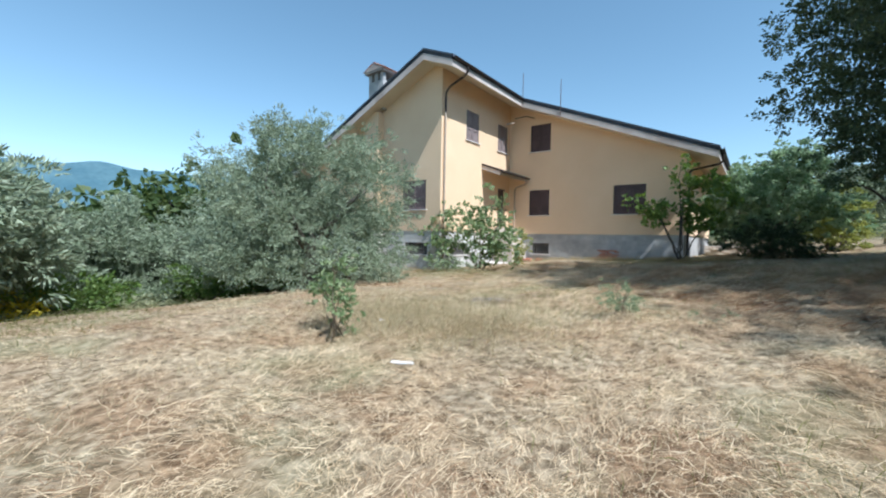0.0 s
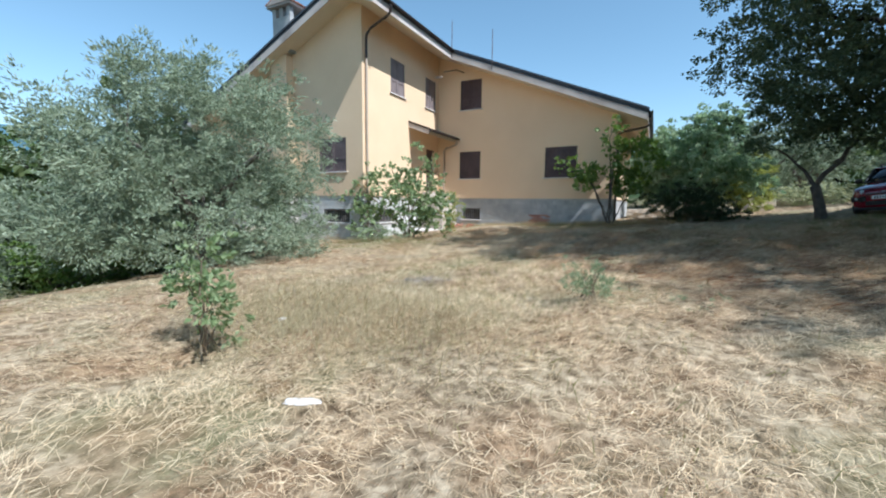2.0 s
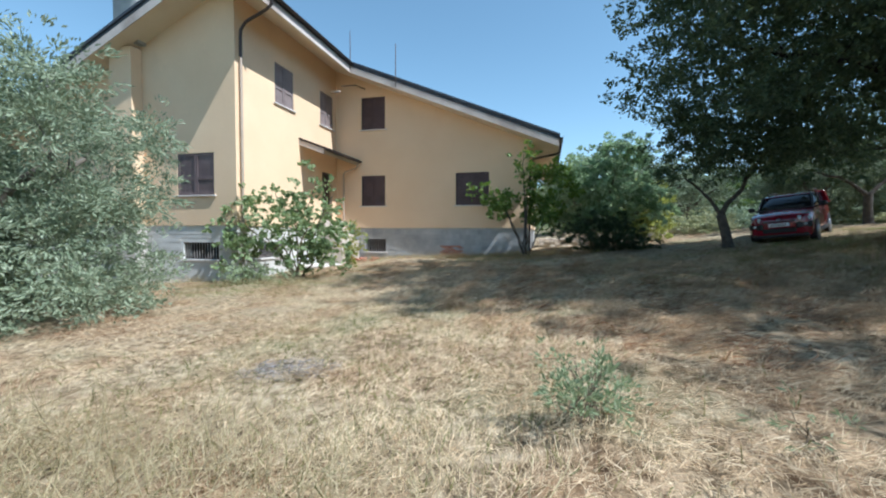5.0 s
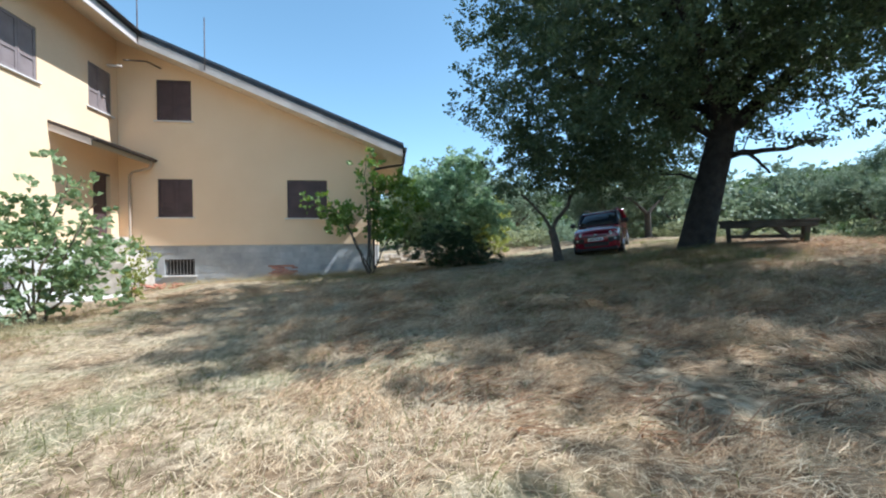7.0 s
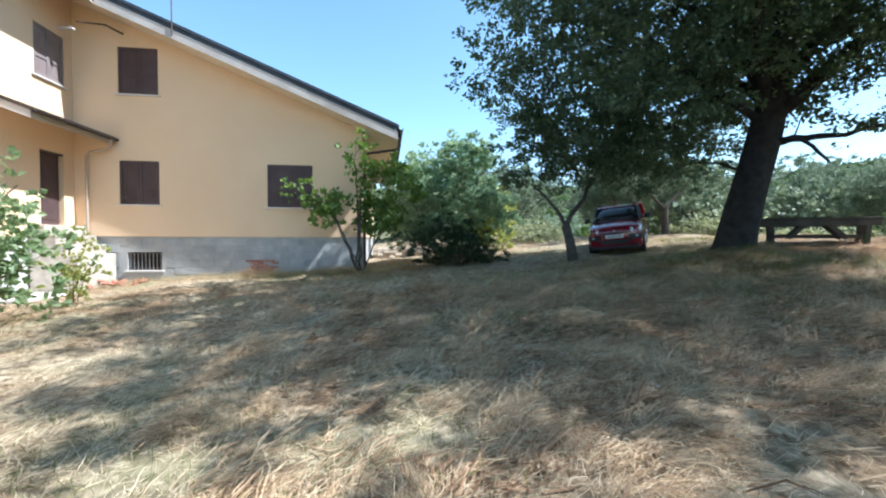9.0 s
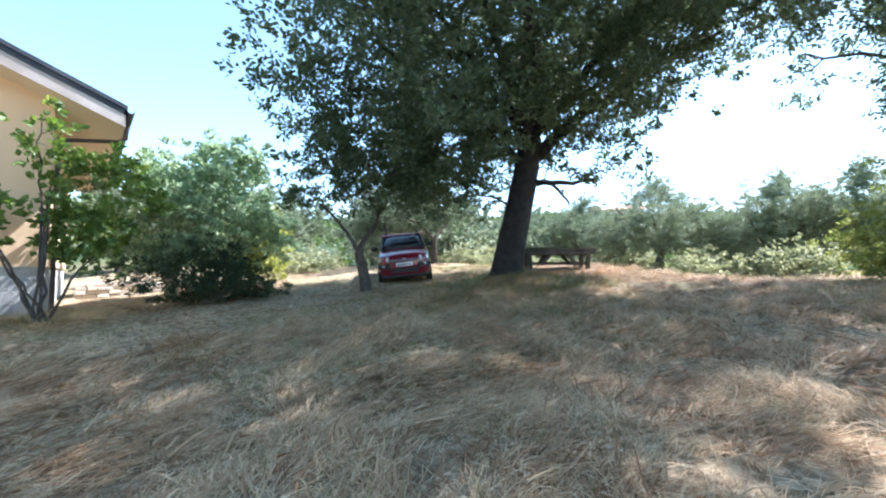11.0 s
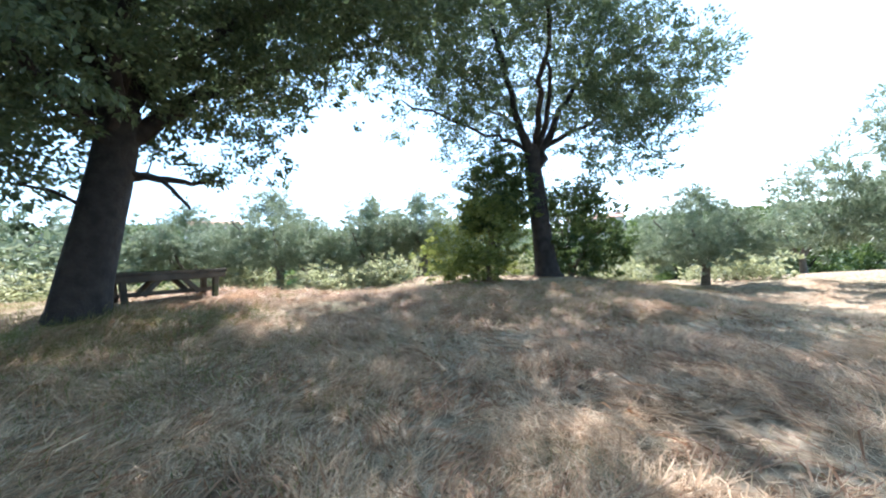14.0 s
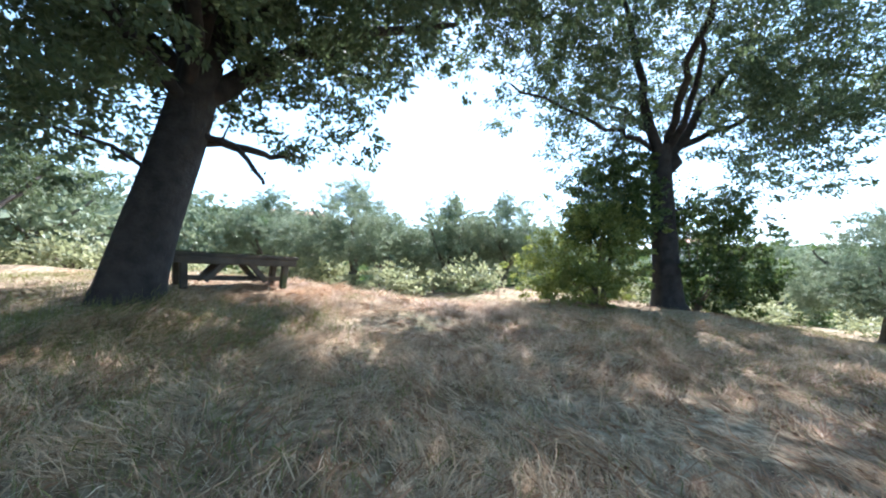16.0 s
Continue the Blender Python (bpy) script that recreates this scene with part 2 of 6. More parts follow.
M_SHRUBLEAF = leaf_mat("shrub_leaf", (0.051, 0.109, 0.026), (0.109, 0.181, 0.043), (0.217, 0.290, 0.080), 0.35, 0.4, 0.7)
M_YELLOWLEAF = leaf_mat("yellow_green_leaf", (0.15, 0.185, 0.05), (0.24, 0.275, 0.09), (0.36, 0.38, 0.155), 0.5, 0.35, 0.8)
M_BRAMBLE = leaf_mat("bramble_leaf", (0.055, 0.085, 0.025), (0.14, 0.18, 0.055), (0.27, 0.30, 0.11), 0.45, 0.35, 0.9, 0.6)
M_BROOM = leaf_mat("yellow_broom_flower", (0.12, 0.16, 0.03), (0.42, 0.36, 0.04), (0.66, 0.55, 0.05), 0.3, 0.3, 1.2, 0.6)
M_PALELEAF = leaf_mat("pale_green_leaf", (0.115, 0.185, 0.095), (0.245, 0.335, 0.20), (0.42, 0.50, 0.34), 0.45, 0.4, 0.8)
M_UNDERLEAF = leaf_mat("undergrowth_leaf", (0.03, 0.055, 0.02), (0.06, 0.095, 0.034), (0.13, 0.17, 0.065), 0.35, 0.35, 0.8)
M_SCRUBLEAF = leaf_mat("scrub_leaf", (0.14, 0.165, 0.085), (0.25, 0.275, 0.155), (0.40, 0.415, 0.265), 0.35, 0.3, 0.8)
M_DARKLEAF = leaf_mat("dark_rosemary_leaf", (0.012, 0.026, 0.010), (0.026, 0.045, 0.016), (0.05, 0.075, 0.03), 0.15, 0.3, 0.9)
M_WOODSLEAF = leaf_mat("woods_leaf", (0.036, 0.062, 0.022), (0.074, 0.114, 0.038), (0.144, 0.180, 0.072), 0.3, 0.25, 0.3)
M_WEED = leaf_mat("grey_green_weed", (0.150, 0.205, 0.110), (0.24, 0.30, 0.175), (0.36, 0.41, 0.26), 0.3, 0.3, 2.0)
M_MOSS = leaf_mat("dark_moss", (0.02, 0.028, 0.010), (0.04, 0.052, 0.018), (0.075, 0.09, 0.03), 0.2, 0.1, 3.0)
M_TABLEWOOD = mat("mossy_weathered_wood", (0.055, 0.045, 0.034), (0.10, 0.083, 0.062), 3, 0.9, bump=0.7, fine=45, c3=(0.07, 0.085, 0.035), spots=0.06, per_object=0.15)
M_PLANK = mat("bleached_plank", (0.45, 0.36, 0.25), (0.56, 0.46, 0.33), 5, 0.85, bump=0.3, fine=50)
M_RED = mat("red_car_paint", (0.17, 0.005, 0.018), (0.20, 0.007, 0.022), 2, 0.22, 0.0, fine=200)
M_RED.node_tree.nodes["Principled BSDF"].inputs["Coat Weight"].default_value = 0.8
M_BLACK = mat("black_plastic", (0.018, 0.018, 0.02), (0.03, 0.03, 0.032), 6, 0.55, fine=120)
M_GLASS = mat("dark_car_glass", (0.012, 0.016, 0.022), (0.018, 0.022, 0.03), 1, 0.04, fine=20)
M_LAMP = mat("headlight_lens", (0.62, 0.64, 0.66), (0.70, 0.72, 0.74), 8, 0.12, 0.3, fine=60)
M_ALLOY = mat("grey_wheel_alloy", (0.30, 0.30, 0.31), (0.38, 0.38, 0.39), 8, 0.4, 0.8, fine=60)
M_PLATE = mat("white_number_plate", (0.72, 0.74, 0.78), (0.78, 0.79, 0.82), 8, 0.4, fine=60)
M_FOOT = mat("stained_pale_plaster", (0.50, 0.47, 0.43), (0.60, 0.56, 0.51), 2.0, 0.9, bump=0.3, fine=50)
M_PAPER = mat("white_plastic_litter", (0.80, 0.81, 0.82), (0.86, 0.86, 0.86), 8, 0.5, fine=40)
M_ASH = mat("grey_burnt_straw", (0.20, 0.18, 0.17), (0.32, 0.29, 0.27), 7, 0.95, fine=40)


# ---- builders ----
def mesh_of(name, verts, faces, material, smooth=False):
    """A mesh from arrays of verts (n,3) and faces that all have the same number of corners."""
    v = np.asarray(verts, dtype=np.float32).reshape(-1, 3)
    f = np.asarray(faces, dtype=np.int32)
    me = bpy.data.meshes.new(name)
    me.vertices.add(len(v))
    me.vertices.foreach_set("co", v.ravel())
    k = f.shape[1]
    me.loops.add(f.size)
    me.loops.foreach_set("vertex_index", f.ravel())
    me.polygons.add(len(f))
    me.polygons.foreach_set("loop_start", np.arange(0, f.size, k, dtype=np.int32))
    me.polygons.foreach_set("use_smooth", np.full(len(f), smooth))
    me.update(calc_edges=True)
    me.validate()
    me.materials.append(material)
    return me


def part(name, bm, material, parent=None, label="", smooth=False):
    """Links a bmesh (or a ready mesh) as one object under its parent."""
    if isinstance(bm, bpy.types.Mesh):
        me = bm
    else:
        me = bpy.data.meshes.new(name)
        bm.normal_update()
        bm.to_mesh(me)
        bm.free()
        me.materials.append(material)
        if smooth:
            me.polygons.foreach_set("use_smooth", [True] * len(me.polygons))
    ob = new(name, me)
    if parent is not None:
        ob.parent = parent
    if label:
        tagged(ob, label)
    return ob


def thing(name, at=(0, 0, 0), rz=0.0, label="", category="", group="", kind=""):
    ob = new(name)
    ob.matrix_basis = pose(*at, 0, 0, rz)
    return tagged(ob, label, category, group, kind)


def add_box(bm, lo, hi, bevel=0.0, m=None):
    """Adds a box from corner to corner to bm, with bevelled edges where asked."""
    c = [(a + b) / 2 for a, b in zip(lo, hi)]
    s = [abs(b - a) for a, b in zip(lo, hi)]
    r = bmesh.ops.create_cube(bm, size=1, matrix=Matrix.Translation(c) @ Matrix.Diagonal((*s, 1)))
    vs = r["verts"]
    if bevel:
        es = list({e for v in vs for e in v.link_edges})
        out = bmesh.ops.bevel(bm, geom=es, offset=bevel, segments=1, affect="EDGES", clamp_overlap=True)
        vs = list({v for f in out["faces"] for v in f.verts} | {v for v in vs if v.is_valid})
    if m is not None:
        bmesh.ops.transform(bm, matrix=m, verts=vs)
    return vs


def box(lo, hi, bevel=0.0, m=None):
    bm = bmesh.new()
    add_box(bm, lo, hi, bevel, m)
    return bm


def add_beam(bm, a, b, w, h, bevel=0.0):
    """A bar of section w x h from a to b."""
    a, b = Vector(a), Vector(b)
    d = b - a
    q = d.to_track_quat("X", "Z").to_matrix().to_4x4()
    add_box(bm, (0, -w / 2, -h / 2), (d.length, w / 2, h / 2), bevel, Matrix.Translation(a) @ q)


def tube(points, radii, sides=8, flute=0.0, seed=0):
    """Arrays of a tapered tube along points."""
    pts = np.asarray(points, float)
    rad = np.asarray(radii, float)
    n = len(pts)
    tang = np.gradient(pts, axis=0)
    tang /= np.linalg.norm(tang, axis=1)[:, None] + 1e-9
    ref = np.array([0.31, 0.95, 0.05]) if abs(tang[0][1]) < 0.8 else np.array([1.0, 0.1, 0.0])
    u = np.cross(tang, ref)
    u /= np.linalg.norm(u, axis=1)[:, None] + 1e-9
    w = np.cross(tang, u)
    a = np.linspace(0, 2 * np.pi, sides, endpoint=False)
    r = rad[:, None] * np.ones((1, sides))
    if flute:
        g = np.random.default_rng(seed)
        r = r * (1 + flute * (np.sin(a * 5 + g.uniform(0, 6))[None] + 0.6 * np.sin(a * 9 + np.arange(n)[:, None] * 0.4)))
    v = pts[:, None] + (np.cos(a)[None, :, None] * u[:, None] + np.sin(a)[None, :, None] * w[:, None]) * r[..., None]
    i = np.arange(n - 1)[:, None] * sides
    j = np.arange(sides)[None]
    k = (j + 1) % sides
    f = np.stack([i + j, i + k, i + sides + k, i + sides + j], -1).reshape(-1, 4)
    return v.reshape(-1, 3), f


def tubes_mesh(name, lines, material, sides=6):
    vs, fs, base = [], [], 0
    for pts, rad in lines:
        v, f = tube(pts, rad, sides)
        vs.append(v)
        fs.append(f + base)
        base += len(v)
    return mesh_of(name, np.concatenate(vs), np.concatenate(fs), material, True)


def leaf_cloud(name, centres, axes, g, length, width, material, jitter=0.35, droop=0.0, fold=0.25):
    """Many small folded leaves (two triangles each, sharing the midrib) at centres, pointing roughly along axes."""
    n = len(centres)
    d = axes + g.normal(0, jitter, (n, 3))
    d[:, 2] -= droop
    d /= np.linalg.norm(d, axis=1)[:, None] + 1e-9
    r = g.normal(0, 1, (n, 3))
    r[:, 2] *= 0.6
    s = np.cross(d, r)
    s /= np.linalg.norm(s, axis=1)[:, None] + 1e-9
    up = np.cross(s, d)
    ln = length * g.uniform(0.65, 1.25, (n, 1))
    wd = width * g.uniform(0.7, 1.25, (n, 1))
    a = centres
    tip = a + d * ln
    m1 = a + d * ln * 0.5 + s * wd * 0.5 + up * wd * fold
    m2 = a + d * ln * 0.5 - s * wd * 0.5 + up * wd * fold
    v = np.stack([a, m1, tip, m2], 1).reshape(-1, 3)
    b = np.arange(n)[:, None] * 4
    f = np.concatenate([b + np.array([[0, 1, 2]]), b + np.array([[0, 2, 3]])], 1).reshape(-1, 3)
    return mesh_of(name, v, f, material)


def crown_points(g, lobes, n):
    """Points in a union of ellipsoids (centre, radii), denser towards the outside."""
    vol = np.array([a[1][0] * a[1][1] * a[1][2] for a in lobes]) ** 0.8
    pick = g.choice(len(lobes), n, p=vol / vol.sum())
    d = g.normal(0, 1, (n, 3))
    d /= np.linalg.norm(d, axis=1)[:, None]
    rr = g.uniform(0.12, 1, (n, 1)) ** 0.45
    c = np.array([a[0] for a in lobes])[pick]
    s = np.array([a[1] for a in lobes])[pick]
    p = c + d * rr * s
    k = 3.2 / max(1.0, float(np.max(s)) ** 0.6)
    gap = np.sin(p[:, 0] * k + 1.1 * np.sin(p[:, 1] * k)) * np.sin(p[:, 1] * k * 1.1 + 0.7) + np.sin(p[:, 2] * k * 1.3 + p[:, 0] * 0.9)
    return p[gap > -0.75]


def skeleton_tree(g, limbs, lobes, twigs, twig_r=0.035, sag=0.0):
    """Grows twigs from the given limbs towards points of the crown. Returns the twig lines and their ends."""
    pts = np.concatenate([np.asarray(p, float) for p, r in limbs])
    rad = np.concatenate([np.asarray(r, float) for p, r in limbs])
    goal = crown_points(g, lobes, int(twigs * 1.4))[:twigs]
    root = pts[0]
    order = np.argsort(np.linalg.norm(goal - root, axis=1))
    lines = []
    for k in order:
        q = goal[k]
        dist = np.linalg.norm(pts - q, axis=1)
        rise = np.maximum(0, pts[:, 2] - q[2]) * 0.8
        i = int(np.argmin(dist + rise + 0.15 * np.linalg.norm(pts - root, axis=1) * 0))
        p = pts[i]
        d = q - p
        ln = np.linalg.norm(d)
        if ln < 0.15:
            continue
        t = np.linspace(0, 1, 6)[:, None]
        bend = g.normal(0, 0.10, 3) * ln
        bend[2] += 0.12 * ln
        line = p + d * t + bend * (t * (1 - t)) * 2
        line[:, 2] -= sag * t[:, 0] ** 2 * ln
        r0 = min(rad[i] * 0.7, twig_r * (0.35 + 0.3 * ln))
        rr = r0 * (1 - 0.8 * t[:, 0])
        lines.append((line, rr))
        pts = np.concatenate([pts, line[1:]])
        rad = np.concatenate([rad, rr[1:]])
    return lines


def leaf_sites(g, lines, per, spread, start=0.35):
    """Leaf places and directions round the outer part of each twig, in small sprays."""
    cs, ax = [], []
    for line, rr in lines:
        d = line[-1] - line[0]
        ln = np.linalg.norm(d) + 1e-6
        k = max(6, int(per * min(1.6, 0.5 + 0.5 * ln)))
        sprays = max(3, k // (22 if spread > 0.15 else 6))
        t = g.uniform(start, 1.08, sprays)
        idx = np.clip(t * 5, 0, 4.999)
        i = idx.astype(int)
        base = line[i] + (line[i + 1] - line[i]) * (idx - i)[:, None]
        off = g.normal(0, spread, (sprays, 3))
        hub = base + off
        w = g.integers(0, sprays, k)
        c = hub[w] + g.normal(0, spread * 0.30, (k, 3)) * np.array([1, 1, 0.6])
        cs.append(c)
        a = off[w] / (spread + 1e-6) * 0.5 + d / ln * 0.5 + (c - hub[w]) / (spread * 0.4) * 0.5
        ax.append(a)
    return np.concatenate(cs), np.concatenate(ax)


def smooth_line(pts, n=10):
    """A smooth curve through a few points."""
    p = np.asarray(pts, float)
    k = len(p)
    s = np.linspace(0, k - 1, n)
    out = []
    for x in s:
        i = min(int(x), k - 2)
        f = x - i
        p0, p1, p2, p3 = p[max(i - 1, 0)], p[i], p[i + 1], p[min(i + 2, k - 1)]
        out.append(0.5 * (2 * p1 + (p2 - p0) * f + (2 * p0 - 5 * p1 + 4 * p2 - p3) * f * f + (3 * p1 - p0 - 3 * p2 + p3) * f ** 3))
    return np.array(out)


def grow(name, at, rz, label, category, seed, trunk, trunk_r, limbs, lobes, twigs, per, spread, leaf, leaf_m, bark_m, group="", jitter=0.35, droop=0.1, start=0.35, twig_r=0.035, sag=0.0, flare=1.0, sides=14, kind="", thin=False, holes=None):
    """A tree or shrub: a tapered trunk, main limbs, twigs and a crown of single leaves, at a base point."""
    g = np.random.default_rng(seed)
    root = thing(name, at, rz, label, category, group, kind)
    tl = smooth_line(trunk, 14)
    h = np.linspace(0, 1, 14)
    tr = trunk_r[0] + (trunk_r[1] - trunk_r[0]) * h + trunk_r[0] * flare * np.exp(-h * 14)
    v, f = tube(tl, tr, sides, 0.05 if trunk_r[0] > 0.12 else 0.0, seed)
    part("trunk", mesh_of("trunk", v, f, bark_m, True), None, root)
    skel = [(tl[3:], tr[3:])]
    for pts, r0, r1 in limbs:
        ln = smooth_line(pts, 12)
        ln[1:-1] += g.normal(0, 0.012 * np.linalg.norm(ln[-1] - ln[0]), (10, 3))
        lr = np.linspace(r0, r1, 12)
        v, f = tube(ln, lr, 10)
        part("limb", mesh_of("limb", v, f, bark_m, True), None, root)
        skel.append((ln[2:], lr[2:]))
    lines = skeleton_tree(g, skel, lobes, twigs, twig_r, sag)
    tagged(part("twig_tangle", tubes_mesh("twig_tangle", [(p[::5], r[::5]) for p, r in lines[::2]] if thin else [(p[::1 if len(lines) < 300 else 2], r[::1 if len(lines) < 300 else 2]) for p, r in lines], bark_m, 3 if thin else 4), None, root), kind="stuff")
    c, a = leaf_sites(g, lines, per, spread, start)
    if holes is not None:
        x, y, z = c.T * 2.3
        keep = np.sin(x + 1.3 * np.sin(0.8 * y)) + np.sin(1.1 * y + 1.2 * np.sin(0.9 * z)) + np.sin(1.2 * z + 1.1 * np.sin(0.7 * x)) + g.normal(0, 0.25, len(c)) > holes
        c, a = c[keep], a[keep]
    part("crown", leaf_cloud("crown", c, a, g, leaf[0], leaf[1], leaf_m, jitter, droop), None, root)
    return root


# ---- ground ----
def sst(a, b, x):
    t = np.clip((x - a) / (b - a), 0, 1)
    return t * t * (3 - 2 * t)


LATTICE = np.random.default_rng(3).uniform(-1, 1, (256, 256))


def vnoise(x, y):
    """Smooth random field of unit cells, -1 to 1."""
    i, j = np.floor(x).astype(int), np.floor(y).astype(int)
    fx, fy = x - i, y - j
    fx, fy = fx * fx * (3 - 2 * fx), fy * fy * (3 - 2 * fy)
    i0, j0, i1, j1 = i % 256, j % 256, (i + 1) % 256, (j + 1) % 256
    a = LATTICE[i0, j0] * (1 - fx) + LATTICE[i1, j0] * fx
    b = LATTICE[i0, j1] * (1 - fx) + LATTICE[i1, j1] * fx
    return a * (1 - fy) + b * fy


def gz(x, y):
    """Height of the ground."""
    x, y = np.asarray(x, float), np.asarray(y, float)
    X, Y = np.clip(x, -12, 16) / 10, np.clip(y, 0, 26) / 10
    z = 0.954 + 0.18 * X + 0.411 * Y + 0.229 * X * X + 0.25 * X * Y - 0.027 * Y * Y

    def bump(cx, cy, h, s):
        return h * np.exp(-((x - cx) ** 2 + (y - cy) ** 2) / (2 * s * s))
    z = z + bump(9.4, 18.4, 0.2, 2.2) + bump(-4.9, 14.7, -0.26, 2.6) + bump(9, 11, 0.12, 2.5) + bump(17, 7, -0.1, 3.5) + bump(17, 13.5, -0.3, 2.8)
    z = z + bump(0.6, 8.1, 0.10, 1.3) + bump(-1.1, 4.8, -0.1, 1.5) + bump(-7.4, 23, 0.12, 2.5) + bump(8, 22, -0.1, 2.5)
    z = z - 0.5 * sst(7, 1, y) * sst(6, 10.5, x)
    z = z - 0.75 * sst(12.5, 18, x) * sst(11, 16, y) - 0.25 * sst(20, 24, y) * sst(9.5, 13, x)
    south = sst(15, 9, y)
    z = z - 0.055 * np.maximum(0, -x - 6) - (0.05 * np.maximum(0, -x - 6) + 0.10 * np.maximum(0, -x - 9.5)) * south
    dx, dy = x - 2, y - 12
    r = np.hypot(dx, dy) + 1e-6
    e, w = np.maximum(0, dx / r), np.maximum(0, -dx / r)
    nn = np.maximum(0, dy / r)
    z = z - e * 13 * sst(19, 110, r) - 5 * w * sst(25, 80, r) + 7 * nn * sst(32, 110, r)
    wave = 0.5 + 0.5 * np.sin(np.arctan2(dy, dx) * 7 + 1.3) * np.cos(np.arctan2(dy, dx) * 3 + r / 900)
    z = z + e * (62 + 22 * wave) * sst(200, 720, r) + nn * 50 * sst(140, 700, r) + w * 34 * sst(110, 420, r)
    rough_near = sst(60, 25, r)
    z = z + rough_near * (0.035 * vnoise(x * 1.15 + 7, y * 1.15) + 0.022 * vnoise(x * 2.4, y * 2.4 + 3))
    z = z + 0.03 * np.sin(x * 1.3 + y * 0.4) * np.cos(y * 1.1 - x * 0.3) + 0.015 * np.sin(x * 3.1) * np.sin(y * 2.7)
    return z


def gzf(x, y):
    return float(gz(x, y))


def build_ground():
    u = np.linspace(-1, 1, 401)
    s = np.sinh(u * 8.0) / np.sinh(8.0) * 3400
    s = s + 24 * u
    gx, gy = np.meshgrid(s + 3, s + 11, indexing="ij")
    v = np.stack([gx, gy, gz(gx, gy)], -1).reshape(-1, 3)
    n = len(u)
    i = (np.arange(n - 1)[:, None] * n + np.arange(n - 1)[None]).reshape(-1, 1)
    f = i + np.array([[0, n, n + 1, 1]])
    tagged(new("ground", mesh_of("ground", v, f, M_GROUND, True)), "dry mown meadow sloping up to a wooded valley", "ground", kind="structure")


build_ground()

def build_mountain():
    """The wooded ridge far behind the olive grove, with blue haze put into its colour."""
    a = np.radians(np.linspace(140, 235, 160))
    rows = []
    for k, fr in enumerate((0.0, 0.35, 0.7, 1.0)):
        crest = 330 + 45 * np.sin(a * 5 + 0.6) + 22 * np.sin(a * 13) + 9 * np.sin(a * 31) + 5 * np.sin(a * 67)
        r = 2300 + 500 * fr
        rows.append(np.stack([2 + r * np.cos(a), 12 + r * np.sin(a), crest * fr ** 0.8 + 10 * fr * np.sin(a * 40 + k)], -1))
    v = np.stack(rows).reshape(-1, 3)
    i = (np.arange(3)[:, None] * 160 + np.arange(159)[None]).reshape(-1, 1)
    # The blue is distance haze mixed into the slope's base colours.
    m = mat("hazy_wooded_slope", (0.060, 0.12, 0.15), (0.09, 0.16, 0.185), 0.006, 1.0, fine=0.05, spec=0.0)
    tagged(new("backdrop", mesh_of("backdrop", v, i + np.array([[0, 160, 161, 1]]), m, True)), "distant wooded mountain ridge with blue haze in its colour", "mountain", kind="structure")


build_mountain()

# ---- house ----
XW, YL, YG, XR = -10.05, 17.05, 23.80, -0.72
XLEFT, YBACK, RIDGE_X, RIDGE_Z = -20.2, 36.0, -10.5, 11.25
EAVE_W, EAVE_R, EAVE_L, Y_FRONT, Y_MAIN = -8.85, 0.52, -21.2, 16.2, 22.92
BELT, TOP_T, SLAB_T = 2.85, 0.22, 0.30


def roof_z(x):
    return RIDGE_Z - 0.41 * (x - RIDGE_X) if x > RIDGE_X else RIDGE_Z + 0.44 * (x - RIDGE_X)


def under(x):
    return roof_z(x) - TOP_T - SLAB_T


house = thing("house", (0, 0, 0), 0, "two-storey yellow plastered country house with brown shutters", "house")


def wall_mesh(span, zlo, ztop, holes, depth, along, plane, inward):
    """A wall with real openings: prisms between the holes. along 'x' or 'y'; inward is the sign of its depth."""
    bm = bmesh.new()
    cuts = sorted({span[0], span[1], RIDGE_X if along == "x" and span[0] < RIDGE_X < span[1] else span[0], *[h[0] for h in holes], *[h[1] for h in holes]})
    for a, b in zip(cuts, cuts[1:]):
        mid = (a + b) / 2
        gaps = sorted((h[2], h[3]) for h in holes if h[0] < mid < h[1])
        z = zlo
        pieces = []
        for lo, hi in gaps:
            pieces.append((z, z, lo, lo))
            z = hi
        pieces.append((z, z, ztop(a), ztop(b)))
        for z0, z1, z2, z3 in pieces:
            q = []
            for d in (0, inward * depth):
                for t, zz in ((a, z0), (b, z1), (b, z3), (a, z2)):
                    q.append(bm.verts.new((t, plane + d, zz) if along == "x" else (plane + d, t, zz)))
            for f in ((0, 1, 2, 3), (7, 6, 5, 4), (0, 4, 5, 1), (1, 5, 6, 2), (2, 6, 7, 3), (3, 7, 4, 0)):
                bm.faces.new([q[i] for i in f])
    bmesh.ops.remove_doubles(bm, verts=bm.verts, dist=0.001)
    bmesh.ops.recalc_face_normals(bm, faces=bm.faces)
    return bm


# openings: along-range and height-range
H_FRONT = [(-12.50, -10.95, 3.90, 5.35)]
H_WING = [(19.12, 20.30, 7.60, 9.15), (22.32, 23.45, 7.60, 9.15), (22.45, 23.35, 3.20, 5.45)]
H_GABLE = [(-8.70, -7.47, 7.60, 9.15), (-8.70, -7.47, 3.93, 5.39), (-3.99, -2.45, 3.90, 5.39)]
C_FRONT = [(-12.35, -10.84, 1.66, 2.26)]
C_WING = [(18.15, 19.55, 1.66, 2.26)]
C_GABLE = [(-8.52, -7.45, 1.70, 2.32)]

